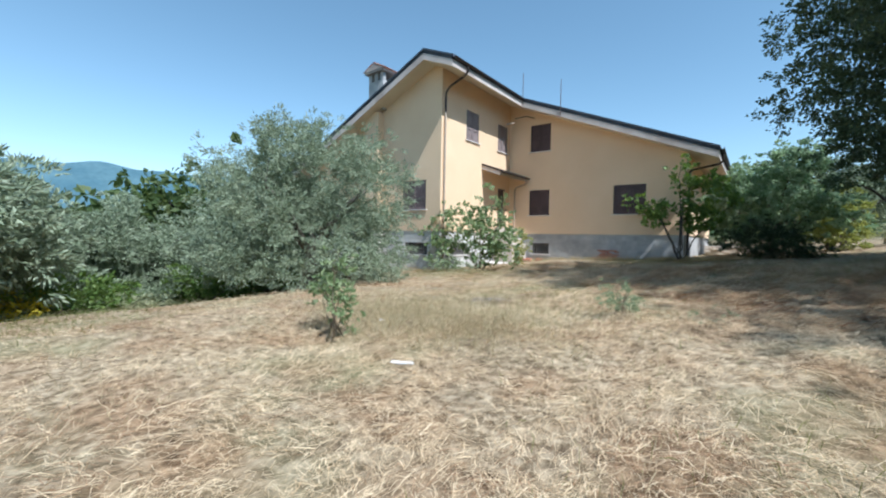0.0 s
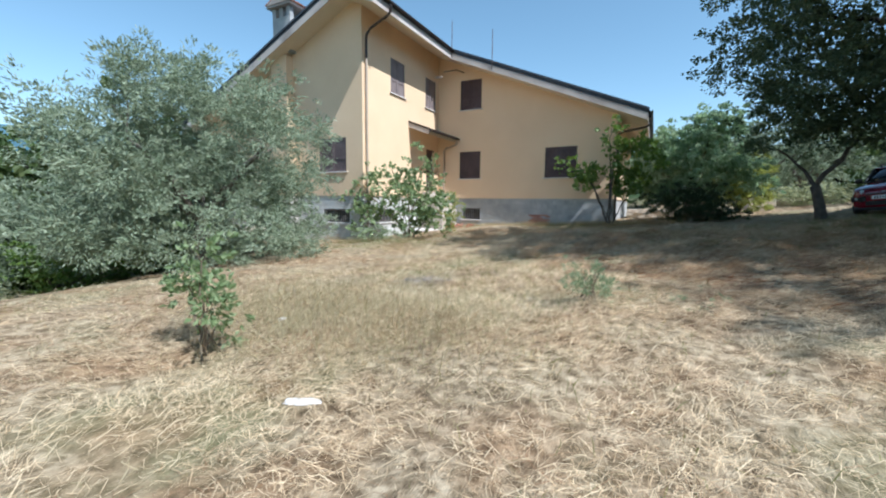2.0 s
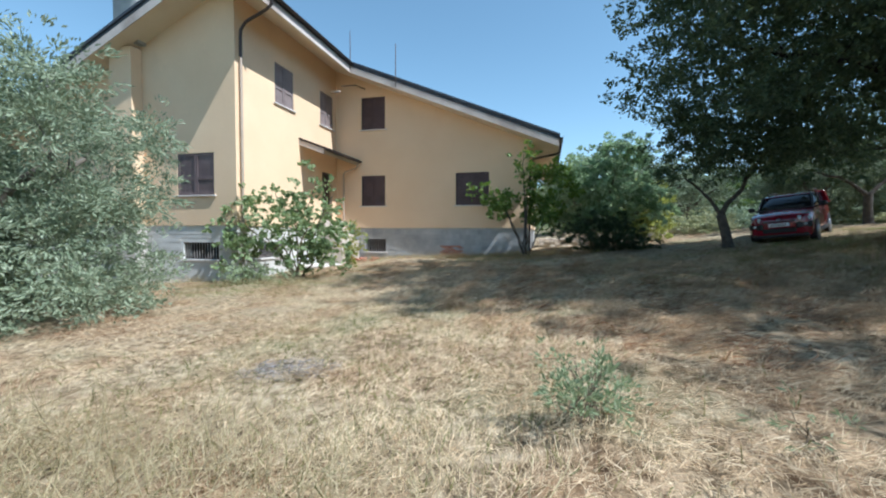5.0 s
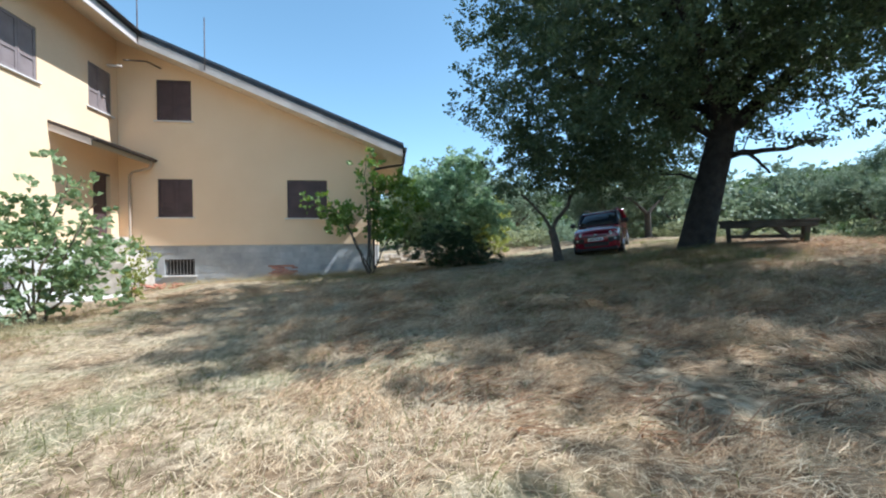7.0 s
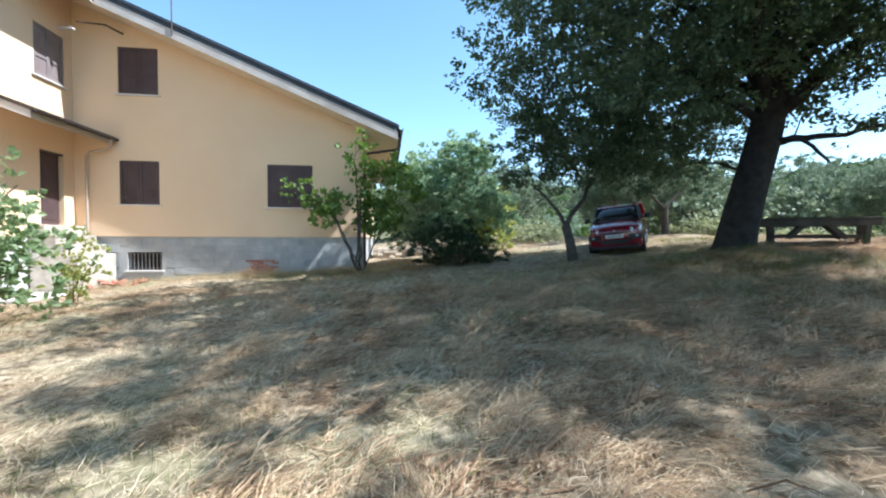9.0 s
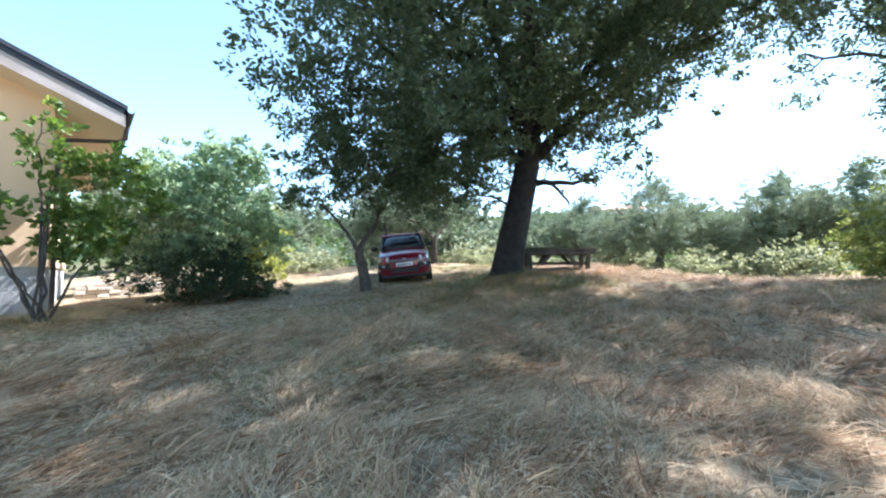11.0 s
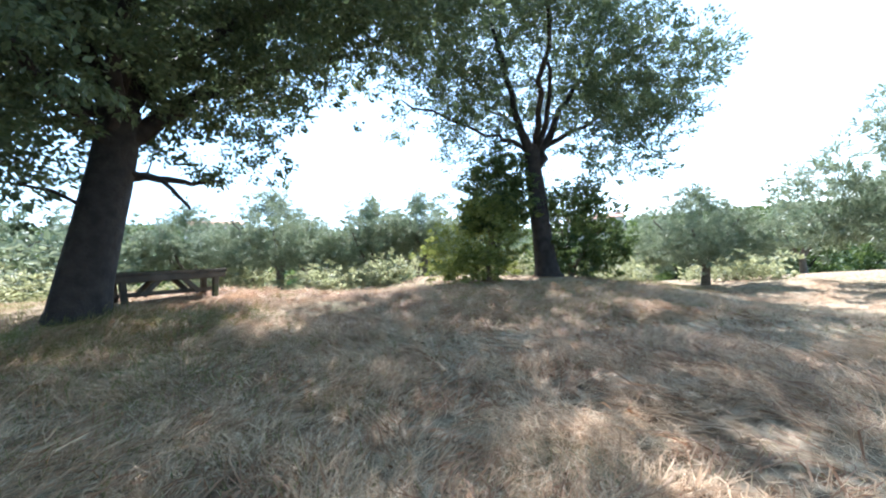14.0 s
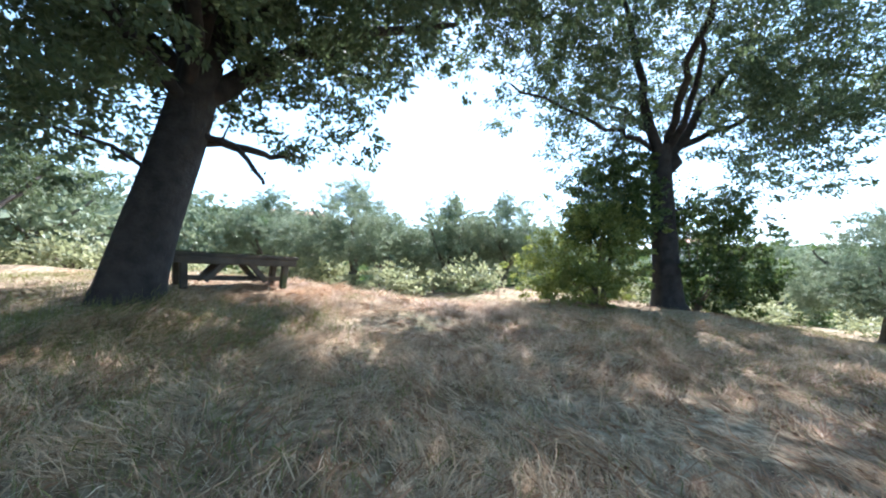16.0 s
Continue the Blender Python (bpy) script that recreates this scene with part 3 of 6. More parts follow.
part("wall", wall_mesh((XLEFT, XW), BELT, under, H_FRONT, 0.35, "x", YL, 1), M_WALL, house)
part("wall", wall_mesh((YL + 0.35, YG), BELT, lambda t: under(XW) + 0.02, H_WING, 0.35, "y", XW, -1), M_WALL, house)
part("wall", wall_mesh((XW, XR), BELT, under, H_GABLE, 0.35, "x", YG, 1), M_WALL, house)
part("wall", wall_mesh((YG + 0.35, YBACK), BELT, lambda t: under(XR), [], 0.35, "y", XR, -1), M_WALL, house)
part("wall", wall_mesh((YL + 0.35, YBACK), 0, lambda t: under(XLEFT), [], 0.35, "y", XLEFT, 1), M_WALL, house)
part("wall", wall_mesh((XLEFT + 0.35, XR - 0.35), 0, under, [], 0.35, "x", YBACK - 0.35, 1), M_WALL, house)
IN = 0.05
part("plinth", wall_mesh((XLEFT, XW - IN), 0.2, lambda t: BELT, C_FRONT, 0.32, "x", YL + IN, 1), M_CEMENT, house, "bare grey concrete plinth")
part("plinth", wall_mesh((YL + IN + 0.32, YG + IN), 0.2, lambda t: BELT, C_WING, 0.32, "y", XW - IN, -1), M_CEMENT, house)
part("plinth", wall_mesh((XW - IN, XR - IN), 0.2, lambda t: BELT, C_GABLE, 0.32, "x", YG + IN, 1), M_PLINTH, house)
part("plinth", wall_mesh((YG + IN + 0.32, YBACK), 0.2, lambda t: BELT, [], 0.32, "y", XR - IN, -1), M_PLINTH, house)
# chimney breast on the front wall
part("chimney_breast", box((-14.95, YL - 0.42, BELT), (-13.95, YL - 0.003, under(-14.95) + 0.3), 0.015), M_WALL, house)
part("chimney_foot", box((-14.93, YL - 0.40, 0.4), (-13.97, YL + IN - 0.003, BELT - 0.003), 0.015), M_FOOT, house, "pale plastered foot of the chimney breast")


def roof_piece(x0, x1, y0, y1, top, thick, grow_by=0.0):
    bm = bmesh.new()
    q = []
    for dz in (-top, -top - thick):
        for x, y in ((x0, y0), (x1, y0), (x1, y1), (x0, y1)):
            q.append(bm.verts.new((x, y, roof_z(x) + dz)))
    for f in ((0, 1, 2, 3), (7, 6, 5, 4), (0, 4, 5, 1), (1, 5, 6, 2), (2, 6, 7, 3), (3, 7, 4, 0)):
        bm.faces.new([q[i] for i in f])
    bmesh.ops.recalc_face_normals(bm, faces=bm.faces)
    return bm


for x0, x1, y0, y1 in ((RIDGE_X, EAVE_W, Y_FRONT, Y_MAIN), (RIDGE_X, EAVE_R, Y_MAIN, YBACK + 0.8), (EAVE_L, RIDGE_X, Y_FRONT, YBACK + 0.8)):
    part("roof_slab", roof_piece(x0, x1, y0, y1, TOP_T + 0.03, SLAB_T - 0.03), M_SOFFIT, house, "cream plastered eaves slab")
    e = 0.06
    part("roof_covering", roof_piece(x0 - (e if x0 == EAVE_L else 0), x1 + (e if x1 != RIDGE_X else 0), y0 - e if y0 in (Y_FRONT, Y_MAIN) else y0, y1, 0.0, 0.10), M_ROOF, house, "dark slate-grey roof covering")
    part("roof_underlay", roof_piece(x0, x1, y0 - 0.02, y1, 0.115, 0.10), M_ROOF, house)


def verge_board(x0, x1, y):
    bm = bmesh.new()
    q = []
    for yy in (y - 0.03, y - 0.004):
        for x, dz in ((x0, -0.235), (x1, -0.235), (x1, -0.53), (x0, -0.53)):
            q.append(bm.verts.new((x, yy, roof_z(x) + dz)))
    for f in ((0, 1, 2, 3), (7, 6, 5, 4), (0, 4, 5, 1), (1, 5, 6, 2), (2, 6, 7, 3), (3, 7, 4, 0)):
        bm.faces.new([q[i] for i in f])
    bmesh.ops.recalc_face_normals(bm, faces=bm.faces)
    return bm


part("fascia", verge_board(EAVE_L, RIDGE_X, Y_FRONT), M_FASCIA, house, "weathered white verge board")
part("fascia", verge_board(RIDGE_X, EAVE_W, Y_FRONT), M_FASCIA, house)
part("fascia", verge_board(EAVE_W, EAVE_R, Y_MAIN), M_FASCIA, house)
part("fascia", box((EAVE_W + 0.004, Y_FRONT, roof_z(EAVE_W) - 0.53), (EAVE_W + 0.03, Y_MAIN, roof_z(EAVE_W) - 0.235)), M_FASCIA, house)
part("fascia", box((EAVE_R + 0.004, Y_MAIN, roof_z(EAVE_R) - 0.53), (EAVE_R + 0.03, YBACK, roof_z(EAVE_R) - 0.235)), M_FASCIA, house)


def gutter(x, y0, y1, z):
    """A half-round gutter along y with thickness."""
    a = np.linspace(math.pi, 2 * math.pi, 9)
    prof = [(0.085 * math.cos(t), 0.085 * math.sin(t)) for t in a] + [(0.072 * math.cos(t), 0.072 * math.sin(t)) for t in a[::-1]]
    bm = bmesh.new()
    loops = [[bm.verts.new((x + px, yy, z + pz)) for px, pz in prof] for yy in (y0, y1)]
    n = len(prof)
    for i in range(n):
        bm.faces.new([loops[0][i], loops[0][(i + 1) % n], loops[1][(i + 1) % n], loops[1][i]])
    bmesh.ops.recalc_face_normals(bm, faces=bm.faces)
    return bm


part("gutter", gutter(EAVE_W + 0.125, Y_FRONT - 0.05, Y_MAIN + 0.15, roof_z(EAVE_W) - 0.12), M_GUTTER, house, "dark brown half-round gutter")
part("gutter", gutter(EAVE_R + 0.125, Y_MAIN - 0.05, YBACK, roof_z(EAVE_R) - 0.12), M_GUTTER, house)


def pipe(points, r, material, name="downpipe", label=""):
    v, f = tube(points, [r] * len(points), 10)
    return part(name, mesh_of(name, v, f, material, True), None, house, label)


zc = roof_z(EAVE_W) - 0.2
pipe([(EAVE_W + 0.12, 17.25, zc), (EAVE_W + 0.10, 17.25, zc - 0.28), (EAVE_W - 0.1, 17.25, zc - 0.42), (XW + 0.30, 17.25, zc - 0.72), (XW + 0.10, 17.25, zc - 0.95), (XW + 0.08, 17.25, zc - 1.2), (XW + 0.08, 17.25, 8.5)], 0.052, M_GUTTER, label="dark brown upper downpipe")
# Lower length is paler: sunlight below the eave's shadow, put into the colour.
pipe([(XW + 0.08, 17.25, 8.5), (XW + 0.08, 17.25, 5.0), (XW + 0.08, 17.25, 1.5)], 0.05, M_PIPE)
ze = roof_z(EAVE_R) - 0.2
pipe([(EAVE_R + 0.12, 23.95, ze), (EAVE_R + 0.10, 23.95, ze - 0.36), (EAVE_R - 0.05, 23.95, ze - 0.46), (XR + 0.2, 23.95, ze - 0.62), (XR + 0.08, 23.95, ze - 0.72), (XR + 0.08, 23.95, ze - 1.0), (XR + 0.08, 23.95, 1.7)], 0.05, M_GUTTER)


def shutter_window(name, along, plane, out, a0, a1, z0, z1, label, wood=None):
    """A window of the house: frame, two closed shutter leaves with louvres and rails, marble sill. out: sign of the outward normal."""
    root = part(name, box((0, 0, 0), (0.01, 0.01, 0.01)), M_DARK, house, label)

    def put(lo, hi, bevel=0.0):
        # lo/hi: (along, outward depth from the wall face, z)
        if along == "x":
            y0, y1 = plane + out * lo[1], plane + out * hi[1]
            return (lo[0], min(y0, y1), lo[2]), (hi[0], max(y0, y1), hi[2])
        x0, x1 = plane + out * lo[1], plane + out * hi[1]
        return (min(x0, x1), lo[0], lo[2]), (max(x0, x1), hi[0], hi[2])
    bm = bmesh.new()
    add_box(bm, *put((a0, -0.34, z0), (a1, -0.30, z1)))
    me = bpy.data.meshes.new("window_back")
    bm.to_mesh(me)
    bm.free()
    me.materials.append(M_DARK)
    root.data = me
    root.name = name
    mid = (a0 + a1) / 2
    for b0, b1 in ((a0 + 0.012, mid - 0.004), (mid + 0.004, a1 - 0.012)):
        bm = bmesh.new()
        st = 0.075
        add_box(bm, *put((b0, -0.055, z0 + 0.01), (b0 + st, -0.01, z1 - 0.01)), 0.004)
        add_box(bm, *put((b1 - st, -0.055, z0 + 0.01), (b1, -0.01, z1 - 0.01)), 0.004)
        zr = z0 + (z1 - z0) * 0.40
        for za, zb in ((z0 + 0.01, z0 + 0.11), (zr - 0.05, zr + 0.05), (z1 - 0.10, z1 - 0.01)):
            add_box(bm, *put((b0 + st, -0.053, za), (b1 - st, -0.012, zb)), 0.004)
        leaf = part("shutter", bm, wood or M_SHUTTER, root)
        bm = bmesh.new()
        for za, zb in ((z0 + 0.11, zr - 0.05), (zr + 0.05, z1 - 0.10)):
            k = max(3, int((zb - za) / 0.055))
            for i in range(k):
                zz = za + (i + 0.5) * (zb - za) / k
                lo, hi = put((b0 + st, -0.05, zz - 0.028), (b1 - st, -0.036, zz + 0.024))
                add_box(bm, lo, hi)
        part("louvres", bm, wood or M_SHUTTER, leaf)
    bm = bmesh.new()
    add_box(bm, *put((a0 - 0.09, -0.20, z0 - 0.05), (a1 + 0.09, 0.075, z0 - 0.003)), 0.006)
    part("sill", bm, M_SILL, root, "pale marble sill")
    return root


shutter_window("window", "x", YL, -1, *H_FRONT[0], "ground-floor window with closed brown panelled shutters", M_HALFLIT)
shutter_window("window", "y", XW, 1, *H_WING[0], "upper window with closed sun-faded brown shutters", M_SUNLIT)
shutter_window("window", "y", XW, 1, *H_WING[1], "narrow upper window with closed sun-faded shutters", M_SUNLIT)
shutter_window("window", "x", YG, -1, *H_GABLE[0], "upper window with closed dark shutters")
shutter_window("window", "x", YG, -1, *H_GABLE[1], "ground-floor window with closed dark shutters")
shutter_window("window", "x", YG, -1, *H_GABLE[2], "wide ground-floor window with dark shutters")


def cellar_window(along, plane, out, a0, a1, z0, z1):
    """A barred cellar opening backed by a near-black panel for the unlit room."""
    def P(a, d, z):
        return (a, plane + out * d, z) if along == "x" else (plane + out * d, a, z)

    def bx(bm, lo, hi, bevel=0.0):
        p, q = P(*lo), P(*hi)
        add_box(bm, tuple(map(min, p, q)), tuple(map(max, p, q)), bevel)
    bm = bmesh.new()
    bx(bm, (a0, -0.32, z0), (a1, -0.29, z1))
    root = part("cellar_window", bm, M_DARK, house, "barred dark cellar window")
    bm = bmesh.new()
    for z in (z0 + 0.06, z1 - 0.08):
        bx(bm, (a0, -0.075, z), (a1, -0.06, z + 0.03))
    part("grille_rail", bm, M_IRON, root)
    n = int((a1 - a0) / 0.115)
    for i in range(n):
        a = a0 + (i + 0.5) * (a1 - a0) / n
        bm = bmesh.new()
        bx(bm, (a - 0.009, -0.06, z0 + 0.01), (a + 0.009, -0.042, z1 - 0.02))
        part("bar", bm, M_BARS, root)
    bm = bmesh.new()
    bx(bm, (a0 - 0.08, -0.2, z0 - 0.06), (a1 + 0.08, 0.05, z0 - 0.003), 0.005)
    part("sill", bm, M_SILL, root)


cellar_window("x", YL + IN, -1, *C_FRONT[0])
cellar_window("y", XW - IN, 1, *C_WING[0])
cellar_window("x", YG + IN, -1, *C_GABLE[0])

# entrance under the little porch roof
a0, a1, z0, z1 = H_WING[2]
door = part("door", box((XW - 0.16, a0 + 0.06, z0), (XW - 0.11, a1 - 0.06, z1 - 0.06), 0.004), M_SHUTTER, house, "dark brown wooden entrance door")
for q0, q1 in ((z0 + 0.15, z0 + 0.95), (z0 + 1.1, z1 - 0.25)):
    part("panel", box((XW - 0.125, a0 + 0.2, q0), (XW - 0.095, a1 - 0.2, q1), 0.012), M_SHUTTER, door)
part("handle", box((XW - 0.10, a0 + 0.11, z0 + 1.0), (XW - 0.05, a0 + 0.14, z0 + 1.14), 0.006), M_IRON, door)
part("door_frame", box((XW - 0.2, a0, z1 - 0.058), (XW - 0.02, a1, z1 - 0.002)), M_SHUTTER, door)
for k in range(4):
    part("step", box((XW + 0.02 + 0.004 * k, 22.0 + 0.006 * k, 1.2), (XW + 1.25 - 0.28 * k, 23.72 - 0.006 * k, 2.0 + 0.3 * k + 0.28), 0.01), M_STONE, house)

PX0, PX1, PY0, PY1 = XW, -8.88, 20.68, 23.79


def porch_z(x):
    return 6.62 - 0.37 * (x - PX0)


def porch_piece(x0, x1, y0, y1, d0, d1):
    bm = bmesh.new()
    q = [bm.verts.new((x, y, porch_z(x) - d)) for d in (d0, d1) for x, y in ((x0, y0), (x1, y0), (x1, y1), (x0, y1))]
    for f in ((0, 1, 2, 3), (7, 6, 5, 4), (0, 4, 5, 1), (1, 5, 6, 2), (2, 6, 7, 3), (3, 7, 4, 0)):
        bm.faces.new([q[i] for i in f])
    bmesh.ops.recalc_face_normals(bm, faces=bm.faces)
    return bm


porch = part("porch_roof", porch_piece(PX0 + 0.004, PX1, PY0, PY1, 0.10, 0.30), M_SOFFIT, house, "small lean-to roof over the entrance")
part("covering", porch_piece(PX0 + 0.004, PX1 + 0.08, PY0 - 0.05, PY1, 0.0, 0.095), M_GUTTER, porch)
part("fascia", porch_piece(PX0 + 0.01, PX1, PY0 - 0.03, PY0 - 0.003, 0.11, 0.31), M_FASCIA, porch)
part("gutter", gutter(PX1 + 0.12, PY0 - 0.06, PY1 - 0.02, porch_z(PX1) - 0.10), M_GUTTER, porch)
zp = porch_z(PX1) - 0.17
v, f = tube([(PX1 + 0.12, 23.5, zp), (PX1 + 0.11, 23.5, zp - 0.2), (PX1, 23.52, zp - 0.30), (-9.5, 23.66, zp - 0.42), (-9.62, 23.70, zp - 0.55), (-9.63, 23.71, 4.0), (-9.63, 23.71, 2.3)], [0.045] * 7, 10)
part("downpipe", mesh_of("downpipe", v, f, M_PIPE, True), None, porch)

# chimney over the breast
cz = 9.2
chimney = part("chimney", box((-14.85, 16.75, cz), (-13.75, 17.85, 10.75), 0.01), M_PLINTH, house, "grey plastered chimney with a tiled cap")
for dx, dy in ((-14.85, 16.75), (-13.97, 16.75), (-14.85, 17.63), (-13.97, 17.63), (-14.41, 16.75), (-14.41, 17.63)):
    part("pier", box((dx, dy, 10.753), (dx + 0.22, dy + 0.22, 11.15), 0.01), M_PLINTH, chimney)
part("cap_slab", box((-15.02, 16.58, 11.153), (-13.58, 18.02, 11.25), 0.01), M_FASCIA, chimney)
bm = bmesh.new()
q = [bm.verts.new(p) for p in ((-15.05, 16.55, 11.255), (-13.55, 16.55, 11.255), (-13.55, 18.05, 11.255), (-15.05, 18.05, 11.255), (-14.3, 16.55, 11.62), (-14.3, 18.05, 11.62))]
for f in ((0, 1, 4), (2, 3, 5), (1, 2, 5, 4), (3, 0, 4, 5), (3, 2, 1, 0)):
    bm.faces.new([q[i] for i in f])
part("cap", bm, M_FASCIA, chimney)
for side in (-1, 1):
    for i in range(8):
        y = 16.62 + i * 0.195
        ang = np.linspace(0, math.pi, 6)
        bm = bmesh.new()
        for_rows = []
        for s in (0.0, 1.0):
            cx, czz = -14.3 + side * 0.82 * s, 11.64 - 0.40 * s
            for_rows.append([bm.verts.new((cx + 0.0, y + 0.085 * math.cos(t), czz + 0.06 * math.sin(t) + 0.01)) for t in ang])
        for j in range(5):
            bm.faces.new([for_rows[0][j], for_rows[0][j + 1], for_rows[1][j + 1], for_rows[1][j]])
        bmesh.ops.solidify(bm, geom=bm.faces[:], thickness=0.015)
        part("tile", bm, M_TILE, chimney)

# rods and bracket at the verge
for x, h in ((-8.80, 1.45), (-6.57, 1.55)):
    v, f = tube([(x, 22.86, roof_z(x) - 0.45), (x, 22.86, roof_z(x) + 0.4), (x, 22.86, roof_z(x) - 0.45 + h + 0.35)], [0.022, 0.02, 0.016], 8)
    part("lightning_rod", mesh_of("lightning_rod", v, f, M_IRON, True), None, house, "thin upright metal rod at the verge")
v, f = tube([(-8.5, 23.76, 9.55), (-8.75, 23.3, 9.60), (-9.3, 22.9, 9.45)], [0.03, 0.03, 0.02], 8)
part("bracket_arm", mesh_of("bracket_arm", v, f, M_IRON, True), None, house)
# Plain pale bar at the end of the arm; not a light source.
part("bracket_lamp", box((-9.75, 22.75, 9.15), (-9.3, 22.87, 9.22), 0.01, None), M_FASCIA, house, "pale bar on a bracket arm")

# ---- oaks ----
# Includes unseen lobes above the view, added to deepen the shade below.
OAK = [
    ((-0.4, -0.8, 7.4), (6.2, 6.2, 4.0)), ((-4.4, -0.4, 5.0), (3.0, 4.4, 2.7)), ((3.0, -3.2, 7.2), (3.4, 3.2, 2.0)),
    ((1.2, 0.6, 9.2), (5.0, 4.0, 3.2)), ((-0.4, 2.4, 6.4), (3.0, 2.2, 2.2)), ((2.5, -1.5, 9.8), (4.8, 4.8, 3.2)),
    ((-2.8, -4.4, 6.9), (3.6, 3.0, 2.4)), ((0.6, -6.4, 8.0), (3.6, 3.0, 2.6)), ((-3.4, 0.8, 3.7), (2.0, 2.2, 1.2)),
    ((3.2, -6.2, 9.2), (3.2, 2.6, 1.8)), ((-2.2, 0.2, 5.2), (2.6, 3.0, 1.8)), ((-1.2, -3.4, 5.6), (3.0, 2.6, 1.6)),
    ((0.5, 3.4, 5.4), (3.0, 2.4, 1.6)), ((-4.6, -0.8, 6.8), (2.8, 3.0, 2.4)), ((-2.2, 0.6, 3.1), (1.8, 2.0, 1.2)),
    ((-3.8, 0.2, 3.6), (1.8, 2.0, 1.3)), ((-0.4, -1.2, 11.2), (5.4, 4.2, 1.8)), ((-2.6, -1.8, 10.6), (5.2, 4.6, 2.0)),
    ((-1.4, 1.2, 4.3), (2.4, 2.4, 1.4)), ((1.0, 2.8, 3.8), (2.2, 1.8, 1.2)), ((3.4, -5.4, 8.2), (3.2, 2.6, 1.8)),
    ((0.4, -4.6, 9.6), (4.0, 3.0, 1.8)), ((4.6, -0.4, 7.8), (2.6, 3.0, 1.8)), ((-1.6, -6.4, 9.0), (3.0, 1.8, 1.6)),
    ((5.8, -1.6, 9.2), (2.4, 2.6, 1.6)), ((-1.6, 0.8, 4.6), (2.2, 2.2, 1.3)), ((-1.2, 1.6, 5.0), (2.2, 2.0, 1.3)),
    ((1.6, -4.0, 7.9), (2.2, 1.8, 1.2)), ((-0.6, 1.0, 5.6), (2.4, 2.4, 1.4)), ((2.0, -1.4, 3.7), (1.3, 1.0, 0.7)),
    ((1.6, -1.2, 5.0), (1.4, 1.2, 0.8)), ((-5.2, -2.4, 8.4), (3.0, 3.0, 2.2)), ((-4.4, 0.8, 8.6), (3.0, 2.8, 2.0)),
    ((-5.0, -5.5, 7.7), (2.4, 2.3, 1.3)), ((-3.0, -6.5, 8.1), (2.5, 1.9, 1.3)), ((-6.4, -3.6, 8.2), (2.4, 2.4, 1.4)),
    ((-6.6, -1.6, 8.8), (2.2, 2.4, 1.4)), ((-1.2, -7.3, 8.3), (2.6, 1.7, 1.2)), ((-4.6, -6.5, 8.0), (2.3, 1.9, 1.2)),
    ((-1.3, -8.0, 8.2), (2.3, 1.2, 1.1)), ((-0.9, -7.8, 8.8), (2.4, 1.3, 1.1)), ((-2.6, -7.7, 8.3), (1.9, 1.2, 1.0)),
    ((1.6, -2.3, 4.5), (1.3, 1.3, 1.0)), ((2.0, -2.1, 3.7), (1.2, 1.2, 0.6)), ((1.9, -2.5, 4.9), (1.4, 1.3, 0.9)),
    ((1.7, -2.0, 4.1), (1.2, 1.2, 0.8)),
]
oak_limbs = [
    ([(0.58, -0.5, 4), (0.72, -0.73, 5.4), (0.75, -0.68, 7.2), (0.5, -0.38, 10)], 0.33, 0.09),
    ([(0.52, -0.45, 3.7), (1.6, -1.68, 5), (2.8, -2.98, 6.2), (4.4, -4.68, 7.4)], 0.22, 0.06),
    ([(0.58, -0.5, 4.2), (-0.2, -0.08, 5.5), (-1.5, 0.42, 7), (-3.4, 0.82, 8.4)], 0.15, 0.045),
    ([(0.34, -0.32, 2.7), (0.9, -0.68, 3.05), (1.8, -1.1, 3.05), (2.9, -1.5, 3.4)], 0.12, 0.035),
    ([(0.48, -0.43, 3.1), (0.8, -1.14, 2.9), (1, -1.57, 2.3)], 0.07, 0.03),
    ([(0.5, -0.45, 3.6), (-0.8, -1.48, 4.8), (-2.6, -2.98, 5.6), (-4.2, -3.58, 6)], 0.14, 0.04),
    ([(0.58, -0.5, 4.2), (0.3, 1.42, 5.4), (-0.6, 3.42, 6.4), (-1.6, 5.42, 6.8)], 0.16, 0.05),
    ([(0.72, -0.73, 5.2), (1.9, 0.72, 6.8), (3, 2.02, 8.6)], 0.15, 0.05),
    ([(0.5, -0.43, 3.5), (-1.2, -0.38, 4.4), (-2.8, -0.38, 5), (-4.6, -0.38, 5.4)], 0.11, 0.04),
    ([(0.65, -0.58, 4.6), (0.9, -2.78, 6.2), (1.4, -5.38, 7.8), (2.2, -7.38, 8.8)], 0.15, 0.05),
    ([(0.5, -0.5, 4.4), (-1.6, -2.2, 6.4), (-3.6, -4.4, 7.6), (-5.2, -5.6, 7.9)], 0.14, 0.04),
    ([(0.4, -0.4, 4.8), (-2.2, -1.4, 7.0), (-4.6, -2.8, 8.2), (-6.6, -3.2, 8.5)], 0.13, 0.04),
]
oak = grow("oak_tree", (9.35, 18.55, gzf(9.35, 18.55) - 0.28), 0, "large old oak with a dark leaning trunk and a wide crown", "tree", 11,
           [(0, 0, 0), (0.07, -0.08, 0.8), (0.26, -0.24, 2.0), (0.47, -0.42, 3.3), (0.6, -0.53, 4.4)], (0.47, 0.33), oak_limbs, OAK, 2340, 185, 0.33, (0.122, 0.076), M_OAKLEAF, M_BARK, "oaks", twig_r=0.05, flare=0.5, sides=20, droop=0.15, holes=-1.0)
